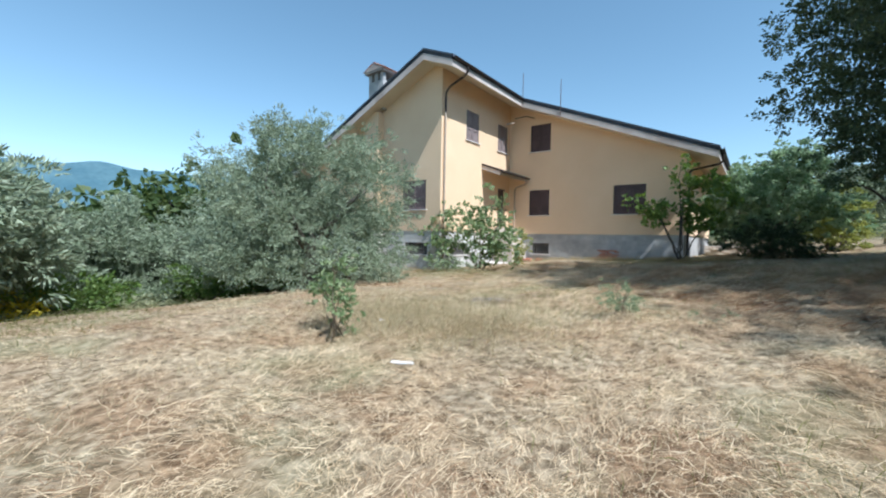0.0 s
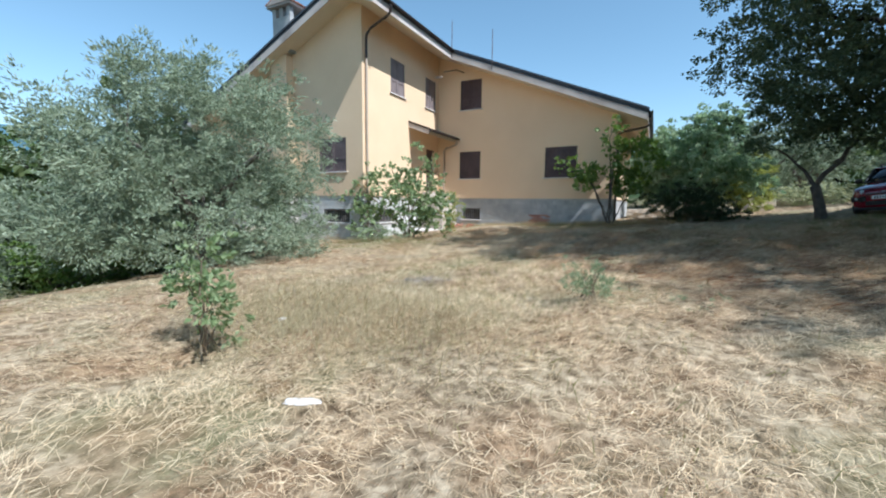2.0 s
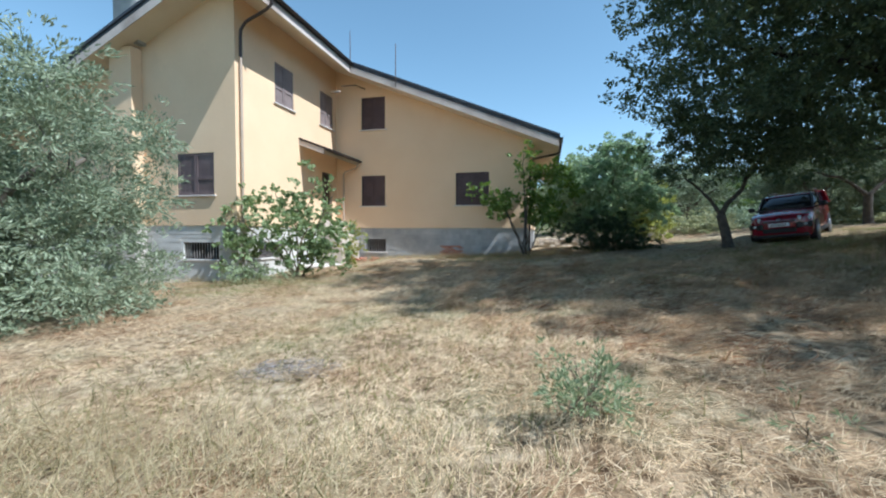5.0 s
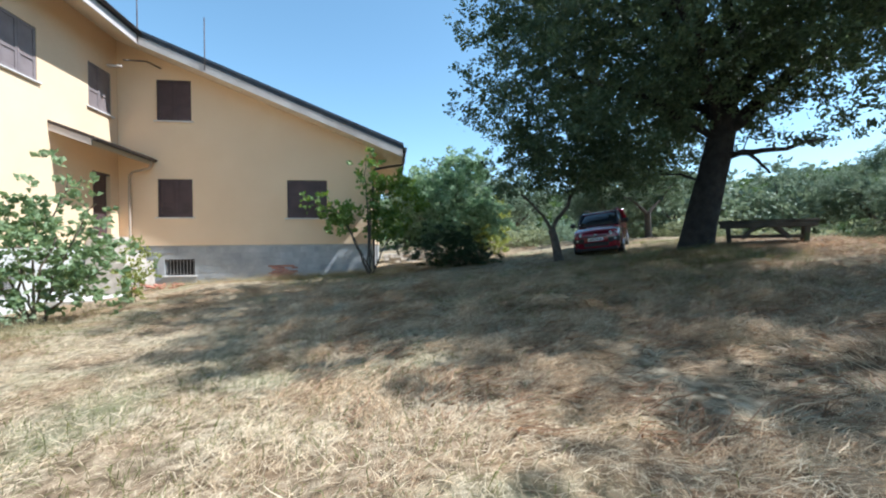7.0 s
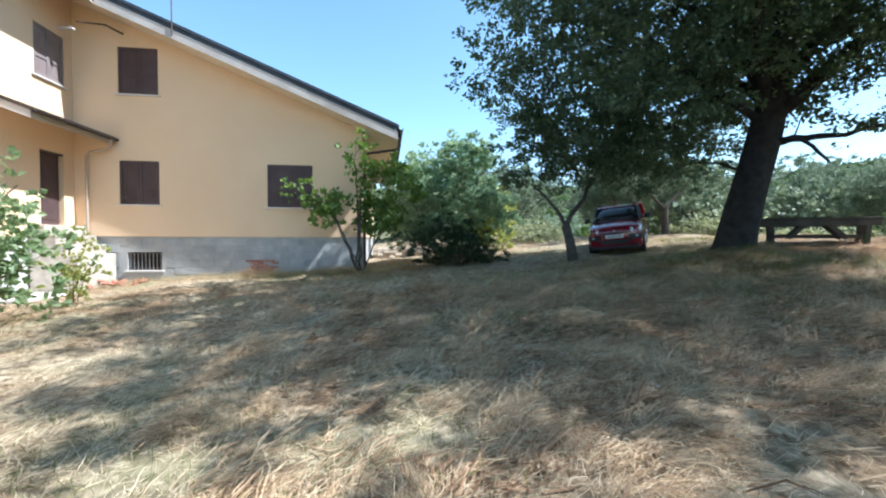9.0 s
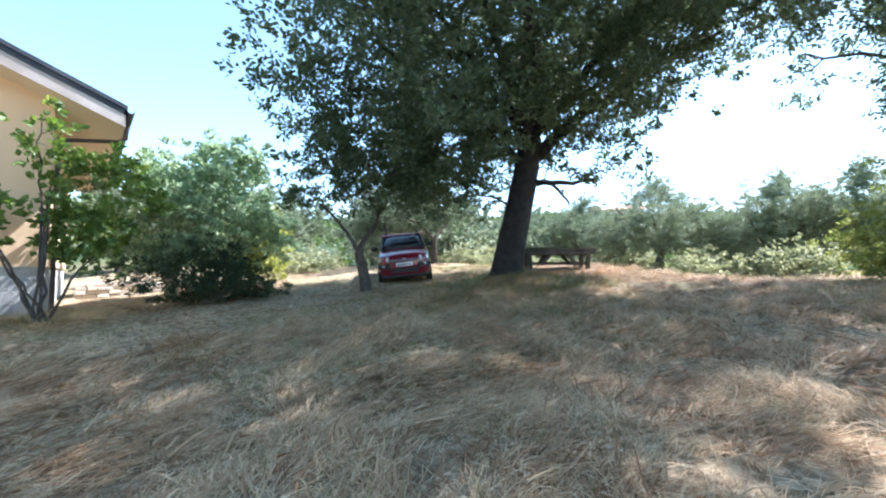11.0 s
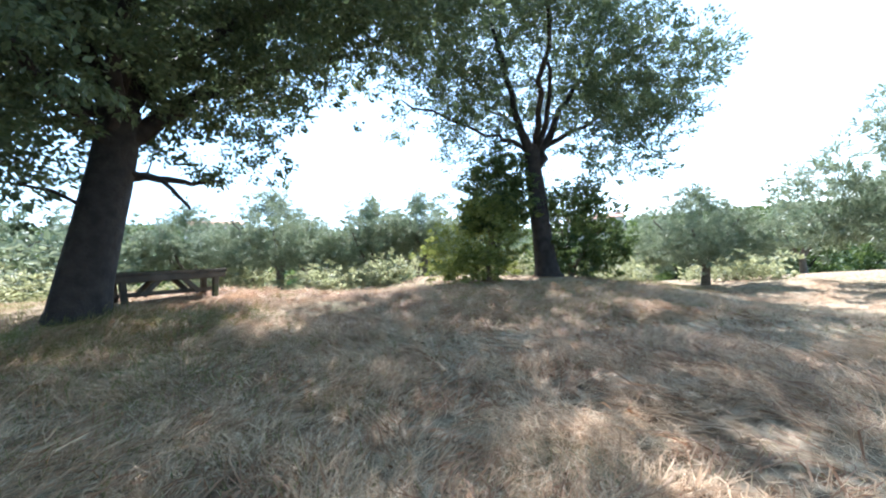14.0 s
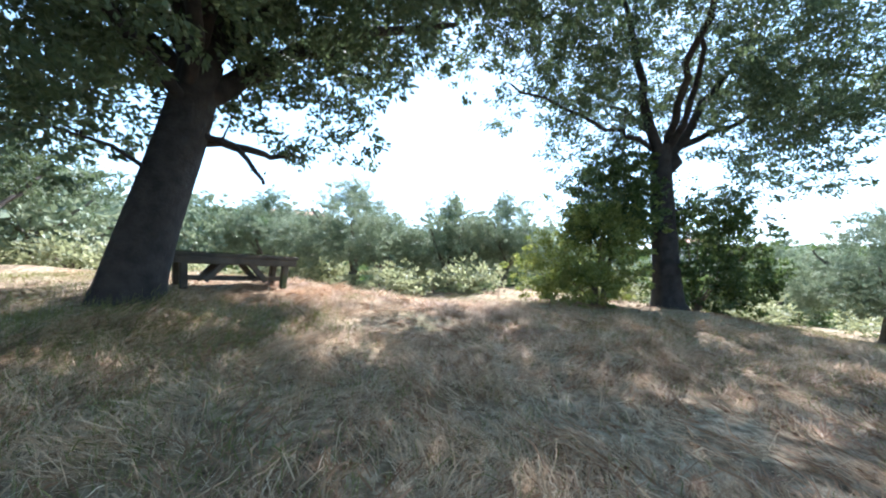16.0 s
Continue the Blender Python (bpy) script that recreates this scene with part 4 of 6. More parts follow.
# The topmost lobe is unseen foliage, added to thicken the shade.
OAK2 = [
    ((0, -0.3, 8.8), (5.8, 5.6, 3.2)), ((-0.5, -3.6, 7.2), (3.6, 3.8, 2.4)), ((0.4, 2.4, 7.6), (3.0, 2.4, 1.8)),
    ((0.5, 0.5, 10.4), (5.0, 5.0, 2.6)), ((-5.0, 1.3, 9.2), (3.6, 2.8, 2.0)), ((1.0, -5.2, 8.4), (3.6, 3.2, 2.4)),
    ((0.2, 1.8, 4.4), (1.6, 1.6, 1.4)), ((-1.0, 0, 12.0), (5.6, 5.6, 1.6)), ((-3.6, 4.6, 10.6), (3.2, 2.8, 1.6)),
    ((-0.2, 1.6, 3.2), (1.5, 1.3, 1.0)), ((0.0, -1.9, 4.0), (1.6, 1.7, 1.1)), ((-0.2, 2.4, 6.0), (1.8, 1.6, 1.1)),
    ((0, -3.6, 5.4), (2.4, 2.2, 1.2)), ((-0.9, 5.6, 6.6), (0.8, 0.9, 1.5)), ((-1.3, 5.0, 4.6), (0.5, 0.6, 0.8)),
    ((-1.0, 5.2, 8.6), (2.4, 2.0, 1.2)), ((0.2, -4.6, 4.6), (1.4, 1.2, 0.6)),
]
oak2_limbs = [
    ([(0.0, 0.2, 4.6), (-0.1, 0.55, 6.0), (-0.2, 1.0, 8.0), (0, 1.4, 10.2)], 0.20, 0.06),
    ([(0, 0, 4.4), (0.1, -0.8, 5.9), (0.2, -1.8, 7.6), (0.2, -3.2, 9.4)], 0.18, 0.05),
    ([(0, 0.2, 5.0), (-0.3, 1.6, 5.6), (-0.6, 3.0, 6.0), (-1.0, 5.0, 6.8)], 0.09, 0.03),
    ([(0, 0, 5.0), (-1.2, -0.2, 6.4), (-2.8, 0.2, 7.8)], 0.13, 0.04),
    ([(0, 0, 5.1), (1.4, 0.4, 6.6), (3.0, 1.2, 8.0)], 0.13, 0.04),
    ([(0.1, -0.4, 5.2), (0.6, -2.4, 6.2), (0.8, -4.6, 7.6)], 0.12, 0.04),
    ([(0, 0, 5.2), (-2.2, 0.3, 7.0), (-4.6, 0.5, 8.8)], 0.13, 0.05),
    ([(0, 0.05, 2.6), (0.1, 0.8, 3.2), (0.2, 1.8, 4.2)], 0.06, 0.025),
]
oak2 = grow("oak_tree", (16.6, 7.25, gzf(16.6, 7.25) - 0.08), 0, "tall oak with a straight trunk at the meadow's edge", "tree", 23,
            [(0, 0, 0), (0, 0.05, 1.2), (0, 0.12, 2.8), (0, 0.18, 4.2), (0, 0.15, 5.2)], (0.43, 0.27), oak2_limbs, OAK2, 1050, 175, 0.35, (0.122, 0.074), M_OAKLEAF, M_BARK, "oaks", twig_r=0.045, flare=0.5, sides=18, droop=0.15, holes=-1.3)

# ---- olives ----
def olive(name, seed, at, rz, label, r, h, leaves=150, twigs=230, lean=0.3, group="olive trees", leaf=None, thin=False, skirt=0):
    g = random.Random(seed)
    t1 = [(0, 0, 0), (lean * 0.3, 0.05, h * 0.12), (lean * 0.7, 0.1, h * 0.26)]
    limbs, lobes = [], []
    k = 5
    for i in range(k):
        a = 2 * math.pi * (i + g.uniform(-0.3, 0.3)) / k
        rr = r * g.uniform(0.5, 0.72)
        tip = (lean * 0.7 + rr * math.cos(a), 0.1 + rr * math.sin(a), h * g.uniform(0.55, 0.75))
        limbs.append(([(lean * 0.6, 0.09, h * 0.22), (lean * 0.7 + rr * 0.45 * math.cos(a), 0.1 + rr * 0.45 * math.sin(a), h * 0.42), tip], 0.035 * r, 0.012 * r))
        lobes.append(((tip[0], tip[1], h * g.uniform(0.40, 0.62)), (r * g.uniform(0.42, 0.55), r * g.uniform(0.42, 0.55), h * g.uniform(0.24, 0.34))))
    for i in range(skirt):
        a = 2 * math.pi * (i + 0.4) / skirt
        lobes.append(((r * 0.66 * math.cos(a), r * 0.66 * math.sin(a), h * g.uniform(0.20, 0.27)), (r * 0.42, r * 0.42, h * 0.17)))
    lobes.append(((lean * 0.6, 0, h * 0.68), (r * 0.6, r * 0.6, h * 0.34)))
    lobes.append(((lean * 0.2, -0.2, h * 0.86), (r * 0.3, r * 0.3, h * 0.16)))
    return grow(name, at, rz, label, "tree", seed, t1, (0.075 * r, 0.055 * r), limbs, lobes, twigs, leaves, 0.20 * r / 3, leaf or (0.11 * r / 3 + 0.03, 0.036 * r / 3 + 0.006), M_OLIVELEAF, M_OLIVEBARK, group, droop=0.05, jitter=0.5, start=0.2, flare=0.5, thin=thin)


olive_a = olive("olive_tree", 41, (-10.7, 10.2, gzf(-10.7, 10.2) - 0.05), 20, "large grey-green olive tree beside the house", 3.7, 6.1, 290, 600, leaf=(0.115, 0.034), skirt=7)
olive_b = olive("olive_tree", 42, (-17.6, 6.6, gzf(-17.6, 6.6) - 0.05), 100, "rounded grey-green olive tree on the lower slope", 3.4, 4.7, 300, 460, skirt=6)
olive_c = olive("olive_tree", 43, (22.9, 19.3, gzf(22.9, 19.3) - 0.05), 210, "open olive tree with forked trunk beyond the meadow", 3.0, 5.0, 230, 330, 0.6)
olive_d = olive("olive_tree", 44, (2.6, 31.0, gzf(2.6, 31.0) - 0.05), 10, "pale olive tree behind the house corner", 3.0, 5.4, 90, 190, leaf=(0.22, 0.07), thin=True)
for x, y, rz, src in ((-13.4, -0.2, 40, olive_b), (-21.5, 13.0, 160, olive_d), (-25, 3.5, 200, olive_d), (-20, -3, 20, olive_d), (24.9, 14.4, 80, olive_c), (31.0, 19.8, 10, olive_d), (26.2, 11.8, 300, olive_c),
                      (17.75, 0.1, 150, olive_c), (12.6, -5.6, 60, olive_c), (29.5, -4.5, 250, olive_d), (31.5, 24.0, 140, olive_d), (24.6, 24.5, 30, olive_c), (36, 12, 190, olive_d), (13.6, 30.5, 60, olive_c), (19.4, 33.5, 240, olive_d),
                      (5.8, 33.0, 60, olive_d), (2.2, 40.0, 10, olive_d), (11, 43, 200, olive_d), (20, 43, 0, olive_d), (29, 33, 70, olive_d), (36, 30, 0, olive_d), (40, 20, 50, olive_d), (38, 2, 200, olive_d), (27, -14, 100, olive_d),
                      (33, 8, 30, olive_d), (9.4, 36, 130, olive_d), (24.5, 29.5, 210, olive_d), (34.5, 16.5, 280, olive_d)):
    tree = copy_thing(src, pose(x, y, gzf(x, y) - 0.05, 0, 0, rz))
    size = {(12.6, -5.6): 1.4, (-13.4, -0.2): 1.35, (17.75, 0.1): 0.84}.get((x, y), 1.0)
    tree.scale = (size, size, size)

# ---- smaller trees and shrubs ----
def shrub(name, at, rz, label, seed, lobes, twigs, per, spread, leaf, leaf_m, stems=5, category="shrub", group="", bark=None, droop=0.1, stem_r=0.03):
    g = random.Random(seed)
    limbs = []
    for i in range(stems):
        c, r = lobes[i % len(lobes)]
        tip = tuple(c[j] + g.uniform(-0.4, 0.4) * r[j] for j in range(3))
        limbs.append(([(g.uniform(-0.12, 0.12), g.uniform(-0.12, 0.12), 0.0), (tip[0] * 0.45, tip[1] * 0.45, tip[2] * 0.55), tip], stem_r, stem_r * 0.4))
    top = lobes[0][0]
    return grow(name, at, rz, label, category, seed, [(0, 0, -0.05), (top[0] * 0.15, top[1] * 0.15, top[2] * 0.25), (top[0] * 0.4, top[1] * 0.4, top[2] * 0.6)], (stem_r * 1.3, stem_r * 0.7), limbs, lobes, twigs, per, spread, leaf, leaf_m, bark or M_TWIG, group, droop=droop, start=0.25, twig_r=0.02, flare=0.2, sides=8)


def on(x, y, dz=0.0):
    return (x, y, gzf(x, y) + dz)


shrub("fig_bush", on(-7.9, 17.3), 0, "leafy green fig bush in front of the porch", 51, [((0, 0, 1.6), (1.5, 1.0, 1.1)), ((-1.5, -0.3, 1.7), (0.9, 0.8, 0.9)), ((1.1, 0.4, 1.2), (0.8, 0.8, 0.9)), ((-0.9, 0, 2.7), (0.26, 0.28, 0.8)), ((-0.1, 0.1, 2.6), (0.32, 0.3, 0.7)), ((0.55, 0.1, 3.1), (0.24, 0.24, 0.95)), ((1.15, 0.2, 2.8), (0.28, 0.26, 0.95)), ((-2.2, -0.4, 1.9), (0.4, 0.4, 0.55)), ((-1.6, -0.2, 2.6), (0.28, 0.28, 0.6)), ((-2.0, -0.5, 0.8), (0.4, 0.4, 0.35))], 200, 32, 0.16, (0.165, 0.13), M_FIGLEAF, 10)
shrub("nettle_clump", on(-9.0, 16.2), 0, "low grey-green weeds at the foot of the fig", 52, [((0, 0, 0.3), (1.0, 0.8, 0.4)), ((0.9, 0.2, 0.25), (0.8, 0.6, 0.35))], 70, 45, 0.12, (0.10, 0.045), M_WEED, 5, "weeds", stem_r=0.01)
shrub("yellow_shrub", on(-7.05, 19.3), 0, "small yellow-green shrub beside the fig", 53, [((0, 0, 0.9), (0.5, 0.5, 0.8))], 40, 40, 0.12, (0.12, 0.07), M_YELLOWLEAF, 4, stem_r=0.012)
shrub("fig_tree", on(-0.75, 22.6), 0, "young fig tree at the house corner", 54, [((0.0, 0, 3.3), (0.40, 0.5, 1.2)), ((-1.05, 0.1, 2.2), (0.55, 0.5, 0.55)), ((1.2, -0.1, 2.5), (0.95, 0.8, 1.0)), ((-0.75, -0.1, 1.6), (0.45, 0.5, 0.35)), ((-0.05, 0, 4.3), (0.22, 0.25, 0.5)), ((-1.55, 0.1, 2.9), (0.28, 0.3, 0.45)), ((1.0, 0.1, 3.5), (0.45, 0.4, 0.5)), ((0.6, 0.5, 2.0), (0.7, 0.6, 0.8)), ((-2.5, 0.2, 2.75), (0.2, 0.2, 0.2))], 150, 38, 0.15, (0.17, 0.135), M_SHRUBLEAF, 6, "tree", bark=M_GREYBARK)
shrub("broadleaf_bush", on(2.6, 24.3), 0, "dense bright green bush beside the house", 55, [((0, 0, 2.6), (2.0, 1.7, 1.9)), ((-1.4, 0.2, 2.2), (1.3, 1.2, 1.6)), ((1.5, 0.3, 2.0), (1.1, 1.1, 1.4)), ((0.5, 0, 3.9), (1.2, 1.1, 0.9))], 320, 110, 0.21, (0.15, 0.09), M_PALELEAF, 9, droop=0.3)
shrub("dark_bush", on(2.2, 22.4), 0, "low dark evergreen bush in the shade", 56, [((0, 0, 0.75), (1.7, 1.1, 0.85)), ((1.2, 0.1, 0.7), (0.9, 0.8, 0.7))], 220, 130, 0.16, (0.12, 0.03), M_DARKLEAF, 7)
shrub("broadleaf_bush", on(4.4, 26.2), 0, "pale green sunlit bush behind the dark one", 57, [((0, 0, 1.5), (1.2, 1.2, 1.4)), ((0.8, 0, 1.0), (0.9, 0.9, 0.9))], 140, 90, 0.19, (0.13, 0.07), M_YELLOWLEAF, 6)
shrub("sapling", on(-2.92, 5.53), 0, "young oak sapling with bright green leaves", 58, [((0, 0, 1.05), (0.16, 0.16, 0.32)), ((-0.18, 0, 0.75), (0.22, 0.2, 0.18)), ((0.05, 0.05, 0.22), (0.2, 0.2, 0.18)), ((0.18, 0, 0.62), (0.22, 0.2, 0.18)), ((-0.3, 0.05, 0.5), (0.16, 0.14, 0.1))], 220, 70, 0.08, (0.085, 0.048), M_FIGLEAF, 5, "sapling", stem_r=0.012)
shrub("weed_clump", on(0.36, 8.2), 0, "bushy grey-green weed in the straw", 59, [((0, 0, 0.24), (0.27, 0.25, 0.22)), ((0.08, 0, 0.42), (0.17, 0.17, 0.16)), ((-0.12, 0.02, 0.36), (0.14, 0.14, 0.14))], 380, 160, 0.05, (0.046, 0.017), M_WEED, 11, "weeds", stem_r=0.006, droop=-0.5)
shrub("weed_clump", on(1.53, 8.15), 0, "small green weed tuft in the straw", 60, [((0, 0, 0.12), (0.32, 0.26, 0.14))], 60, 30, 0.05, (0.06, 0.012), M_WEED, 6, "weeds", stem_r=0.005)
hedge = shrub("green_bush", on(-14.6, 8.4), 0, "fresh green bush on the bank below the olive", 66, [((0, 0, 0.8), (1.5, 1.3, 0.8)), ((1.1, 0.5, 0.7), (1.0, 1.0, 0.7)), ((-1.1, -0.3, 0.6), (1.1, 1.0, 0.6))], 150, 60, 0.2, (0.13, 0.075), M_SHRUBLEAF, 7, group="green bushes")
for x, y, rz in ((-13.6, 11.6, 70), (-16.2, 11.0, 160), (-13.2, 3.6, 250), (-15.6, 5.6, 310)):
    copy_thing(hedge, pose(x, y, gzf(x, y) - 0.05, 0, 0, rz))
shrub("broom_bush", on(-12.4, 3.1), 0, "low broom bush with yellow flowers on the bank", 67, [((0, 0, 0.55), (0.6, 0.8, 0.5)), ((0.2, -0.9, 0.5), (0.6, 0.6, 0.45))], 110, 60, 0.12, (0.07, 0.04), M_BROOM, 6, stem_r=0.012)
# small trees by the car
grow("small_tree", (5.95, 20.8, gzf(5.95, 20.8) - 0.05), 0, "small forked tree in front of the car", "tree", 61, [(0, 0, 0), (-0.12, 0, 0.6), (-0.28, 0, 1.15)], (0.16, 0.13),
     [([(-0.26, 0, 1.1), (0.2, 0.1, 1.9), (0.9, 0.2, 2.9), (1.3, 0.2, 3.6)], 0.085, 0.03), ([(-0.28, 0, 1.1), (-0.6, 0.1, 1.7), (-1.3, 0.2, 2.4)], 0.07, 0.025)], [((0.6, 0.3, 3.4), (1.7, 1.5, 1.0)), ((-1.2, 0.3, 2.8), (1.2, 1.2, 0.9))], 120, 80, 0.26, (0.10, 0.06), M_OAKLEAF, M_GREYBARK, flare=0.35)
grow("small_tree", (13.0, 26.1, gzf(13.0, 26.1) - 0.05), 0, "small spreading tree behind the car", "tree", 62, [(0, 0, 0), (-0.05, 0, 0.7), (-0.05, 0, 1.3)], (0.17, 0.14),
     [([(-0.05, 0, 1.2), (-0.8, 0, 1.8), (-1.8, 0, 2.2)], 0.09, 0.03), ([(-0.05, 0, 1.2), (0.7, 0, 2.0), (1.4, 0, 2.8)], 0.09, 0.03)], [((-1.6, 0, 2.9), (2.2, 2.0, 1.1)), ((1.2, 0, 3.2), (2.2, 2.0, 1.2)), ((0, 0, 4.2), (2.4, 2.2, 1.2))], 230, 120, 0.28, (0.10, 0.06), M_OAKLEAF, M_GREYBARK, flare=0.35)
shrub("bramble_bush", on(15.9, 9.7), 0, "sunlit yellow-green bush beside the oak trunk", 63, [((0, 0, 1.5), (1.7, 1.6, 1.5)), ((-0.3, 1.2, 1.0), (1.2, 1.2, 1.0)), ((0.2, -0.6, 2.5), (1.0, 0.9, 0.9))], 260, 150, 0.22, (0.10, 0.055), M_BRAMBLE, 8)
shrub("ivy_bush", on(17.6, 6.0), 0, "dark green undergrowth behind the oak trunk", 64, [((0, 0, 1.2), (1.8, 1.8, 1.2)), ((0.4, -1.6, 1.4), (1.4, 1.4, 1.3)), ((-0.6, 0.2, 2.9), (1.2, 1.3, 1.1)), ((-0.8, -1.0, 2.2), (1.1, 1.1, 0.9))], 280, 110, 0.22, (0.13, 0.075), M_UNDERLEAF, 8)
grow("small_tree", (16.35, 9.05, gzf(16.35, 9.05) - 0.05), 0, "young dark green tree leaning beside the oak", "tree", 68, [(0, 0.3, 0), (0, 0.12, 1.0), (0, -0.1, 2.0)], (0.09, 0.06),
     [([(0, -0.1, 1.8), (0.1, -0.3, 2.8), (0.1, -0.2, 4.2)], 0.05, 0.02), ([(0, 0.1, 1.2), (-0.2, 0.6, 2.2), (-0.2, 0.9, 3.0)], 0.045, 0.02)], [((0, -0.1, 3.9), (1.1, 1.1, 1.2)), ((-0.1, 0.3, 2.7), (1.3, 1.3, 0.9)), ((-0.1, -0.6, 3.0), (1.1, 0.9, 0.9))], 190, 130, 0.22, (0.11, 0.065), M_UNDERLEAF, M_GREYBARK, flare=0.2)
scrub = shrub("scrub_bush", on(21.5, 13.5), 0, "low grey-green scrub along the meadow's edge", 65, [((0, 0, 0.6), (1.5, 1.4, 0.7)), ((1.2, 0.6, 0.5), (1.1, 1.0, 0.6)), ((-1.1, -0.4, 0.5), (1.1, 1.1, 0.55))], 90, 34, 0.24, (0.19, 0.10), M_SCRUBLEAF, 7, group="scrub")
for x, y, rz, s in ((20.6, 16.8, 40, 1), (22.4, 9.8, 100, 1), (19.8, 3.6, 200, 1), (19.2, -2.6, 20, 1), (24.5, 16.4, 260, 1.2), (25.5, 21.5, 10, 1.2), (18.4, 24.2, 80, 1), (21.5, 21.8, 130, 1), (15.8, 26.5, 60, 1.1), (24.6, 6.4, 300, 1.3), (24.0, 0.4, 120, 1.3), (23.5, -6.0, 10, 1.2),
                       (-15.2, 9.4, 10, 1), (-13.6, 6.0, 90, 0.8), (-15.0, 1.0, 180, 0.9), (-19.5, 9.6, 250, 1.2), (-14.6, 13.6, 300, 1.1), (-12.3, -0.8, 30, 0.8), (8.2, 30.0, 60, 1.1), (16.5, 30.0, 160, 1.2), (-17.2, 3.0, 210, 0.9), (20.2, 7.6, 10, 0.8)):
    c = copy_thing(scrub, pose(x, y, gzf(x, y) - 0.03, 0, 0, rz))
    c.scale = (s, s * (0.8 + (rz % 7) / 14), s * (0.42 + (rz % 11) / 16))

# ---- distant trees ----
far_a = grow("distant_tree", on(40, 52, -0.1), 0, "distant dark green broadleaf tree on the slope", "tree", 71, [(0, 0, 0), (0.1, 0, 1.2), (0, 0.1, 3)], (0.22, 0.15), [([(0, 0, 2), (1.4, 0.3, 3.6), (2.2, 0.5, 5)], 0.12, 0.05), ([(0, 0, 2.2), (-1.2, -0.6, 3.8), (-2, -1, 5.2)], 0.12, 0.05)],
             [((0, 0, 4.6), (3.2, 3.2, 2.6)), ((1.5, 0.8, 4.0), (2.2, 2.0, 2.0)), ((-1.6, -0.6, 4.2), (2.2, 2.2, 2.0)), ((0, 0, 1.4), (2.4, 2.4, 1.2))], 110, 16, 0.45, (0.52, 0.36), M_WOODSLEAF, M_BARK, "distant trees", flare=0.3, twig_r=0.04, sides=6, thin=True)
far_b = grow("distant_tree", on(60, 20, -0.1), 0, "distant pale green tree on the slope", "tree", 72, [(0, 0, 0), (0.1, 0, 1.2), (0, 0.1, 2.4)], (0.2, 0.14), [([(0, 0, 1.6), (1.2, 0.3, 2.8), (2.0, 0.5, 3.8)], 0.1, 0.05), ([(0, 0, 1.6), (-1.1, -0.6, 2.8), (-2, -1, 3.6)], 0.1, 0.05)],
             [((0, 0, 3.2), (2.8, 2.8, 1.9)), ((1.7, 0.6, 2.8), (1.7, 1.7, 1.5)), ((-1.4, -0.8, 2.6), (1.8, 1.8, 1.5)), ((0, 0, 1.0), (2.2, 2.2, 0.9))], 110, 16, 0.42, (0.46, 0.26), M_OLIVELEAF, M_OLIVEBARK, "distant trees", flare=0.3, twig_r=0.04, sides=6, thin=True)
gr = random.Random(5)
for x, y, s in ((17.0, 29.5, 0.85), (20.5, 31.2, 0.95), (15.2, 33.5, 1.0), (22.6, 27.4, 0.7)):
    c = copy_thing(far_b, pose(x, y, gzf(x, y) - 0.1, 0, 0, x * 40))
    c.scale = (s, s, s)
for k in range(8):
    a, r = math.radians(150 + 5.5 * k), gr.uniform(36, 48)
    x, y = 2 + r * math.cos(a), 12 + r * math.sin(a)
    c = copy_thing(far_a, pose(x, y, gzf(x, y) - 0.2, 0, 0, gr.uniform(0, 360)))
    s = gr.uniform(1.2, 1.65)
    c.scale = (s, s, s)
for ring, (r0, r1, cnt, smin, smax) in enumerate(((44, 60, 34, 0.75, 1.15), (60, 95, 44, 0.9, 1.4), (95, 160, 54, 1.1, 1.9))):
    for k in range(cnt):
        a = math.radians(-62 + 280 * (k + gr.uniform(0.1, 0.9)) / cnt)
        r = gr.uniform(r0, r1)
        x, y = 2 + r * math.cos(a), 12 + r * math.sin(a)
        if -24 < x < 4 and 12 < y < 50:
            continue
        c = copy_thing(far_a if gr.random() < 0.55 else far_b, pose(x, y, gzf(x, y) - 0.2, 0, 0, gr.uniform(0, 360)))
        s = gr.uniform(smin, smax)
        c.scale = (s, s, s * gr.uniform(0.85, 1.15))


def build_woods():
    """Wooded hillsides: clumps of foliage over the far slopes."""
    g = np.random.default_rng(77)
    n = 26000
    a = np.radians(g.uniform(-65, 225, n))
    r = 150 + 650 * g.uniform(0, 1, n) ** 0.8
    x, y = 2 + r * np.cos(a), 12 + r * np.sin(a)
    keep = np.sin(x * 0.03 + 1) * np.cos(y * 0.027) + 0.35 * np.sin(x * 0.11 + y * 0.07) > -0.55
    x, y, r = x[keep], y[keep], r[keep]
    c = np.repeat(np.stack([x, y, gz(x, y) + 1.5], -1), 4, 0)
    c += g.normal(0, 1, c.shape) * np.array([2.2, 2.2, 1.6])
    ax = g.normal(0, 1, c.shape)
    ax[:, 2] = np.abs(ax[:, 2]) + 0.3
    me = leaf_cloud("woods", c, ax, g, 4.2, 3.8, M_WOODSLEAF)
    tagged(new("woods", me), "dense woods covering the far hillsides", "woods", kind="stuff")


build_woods()

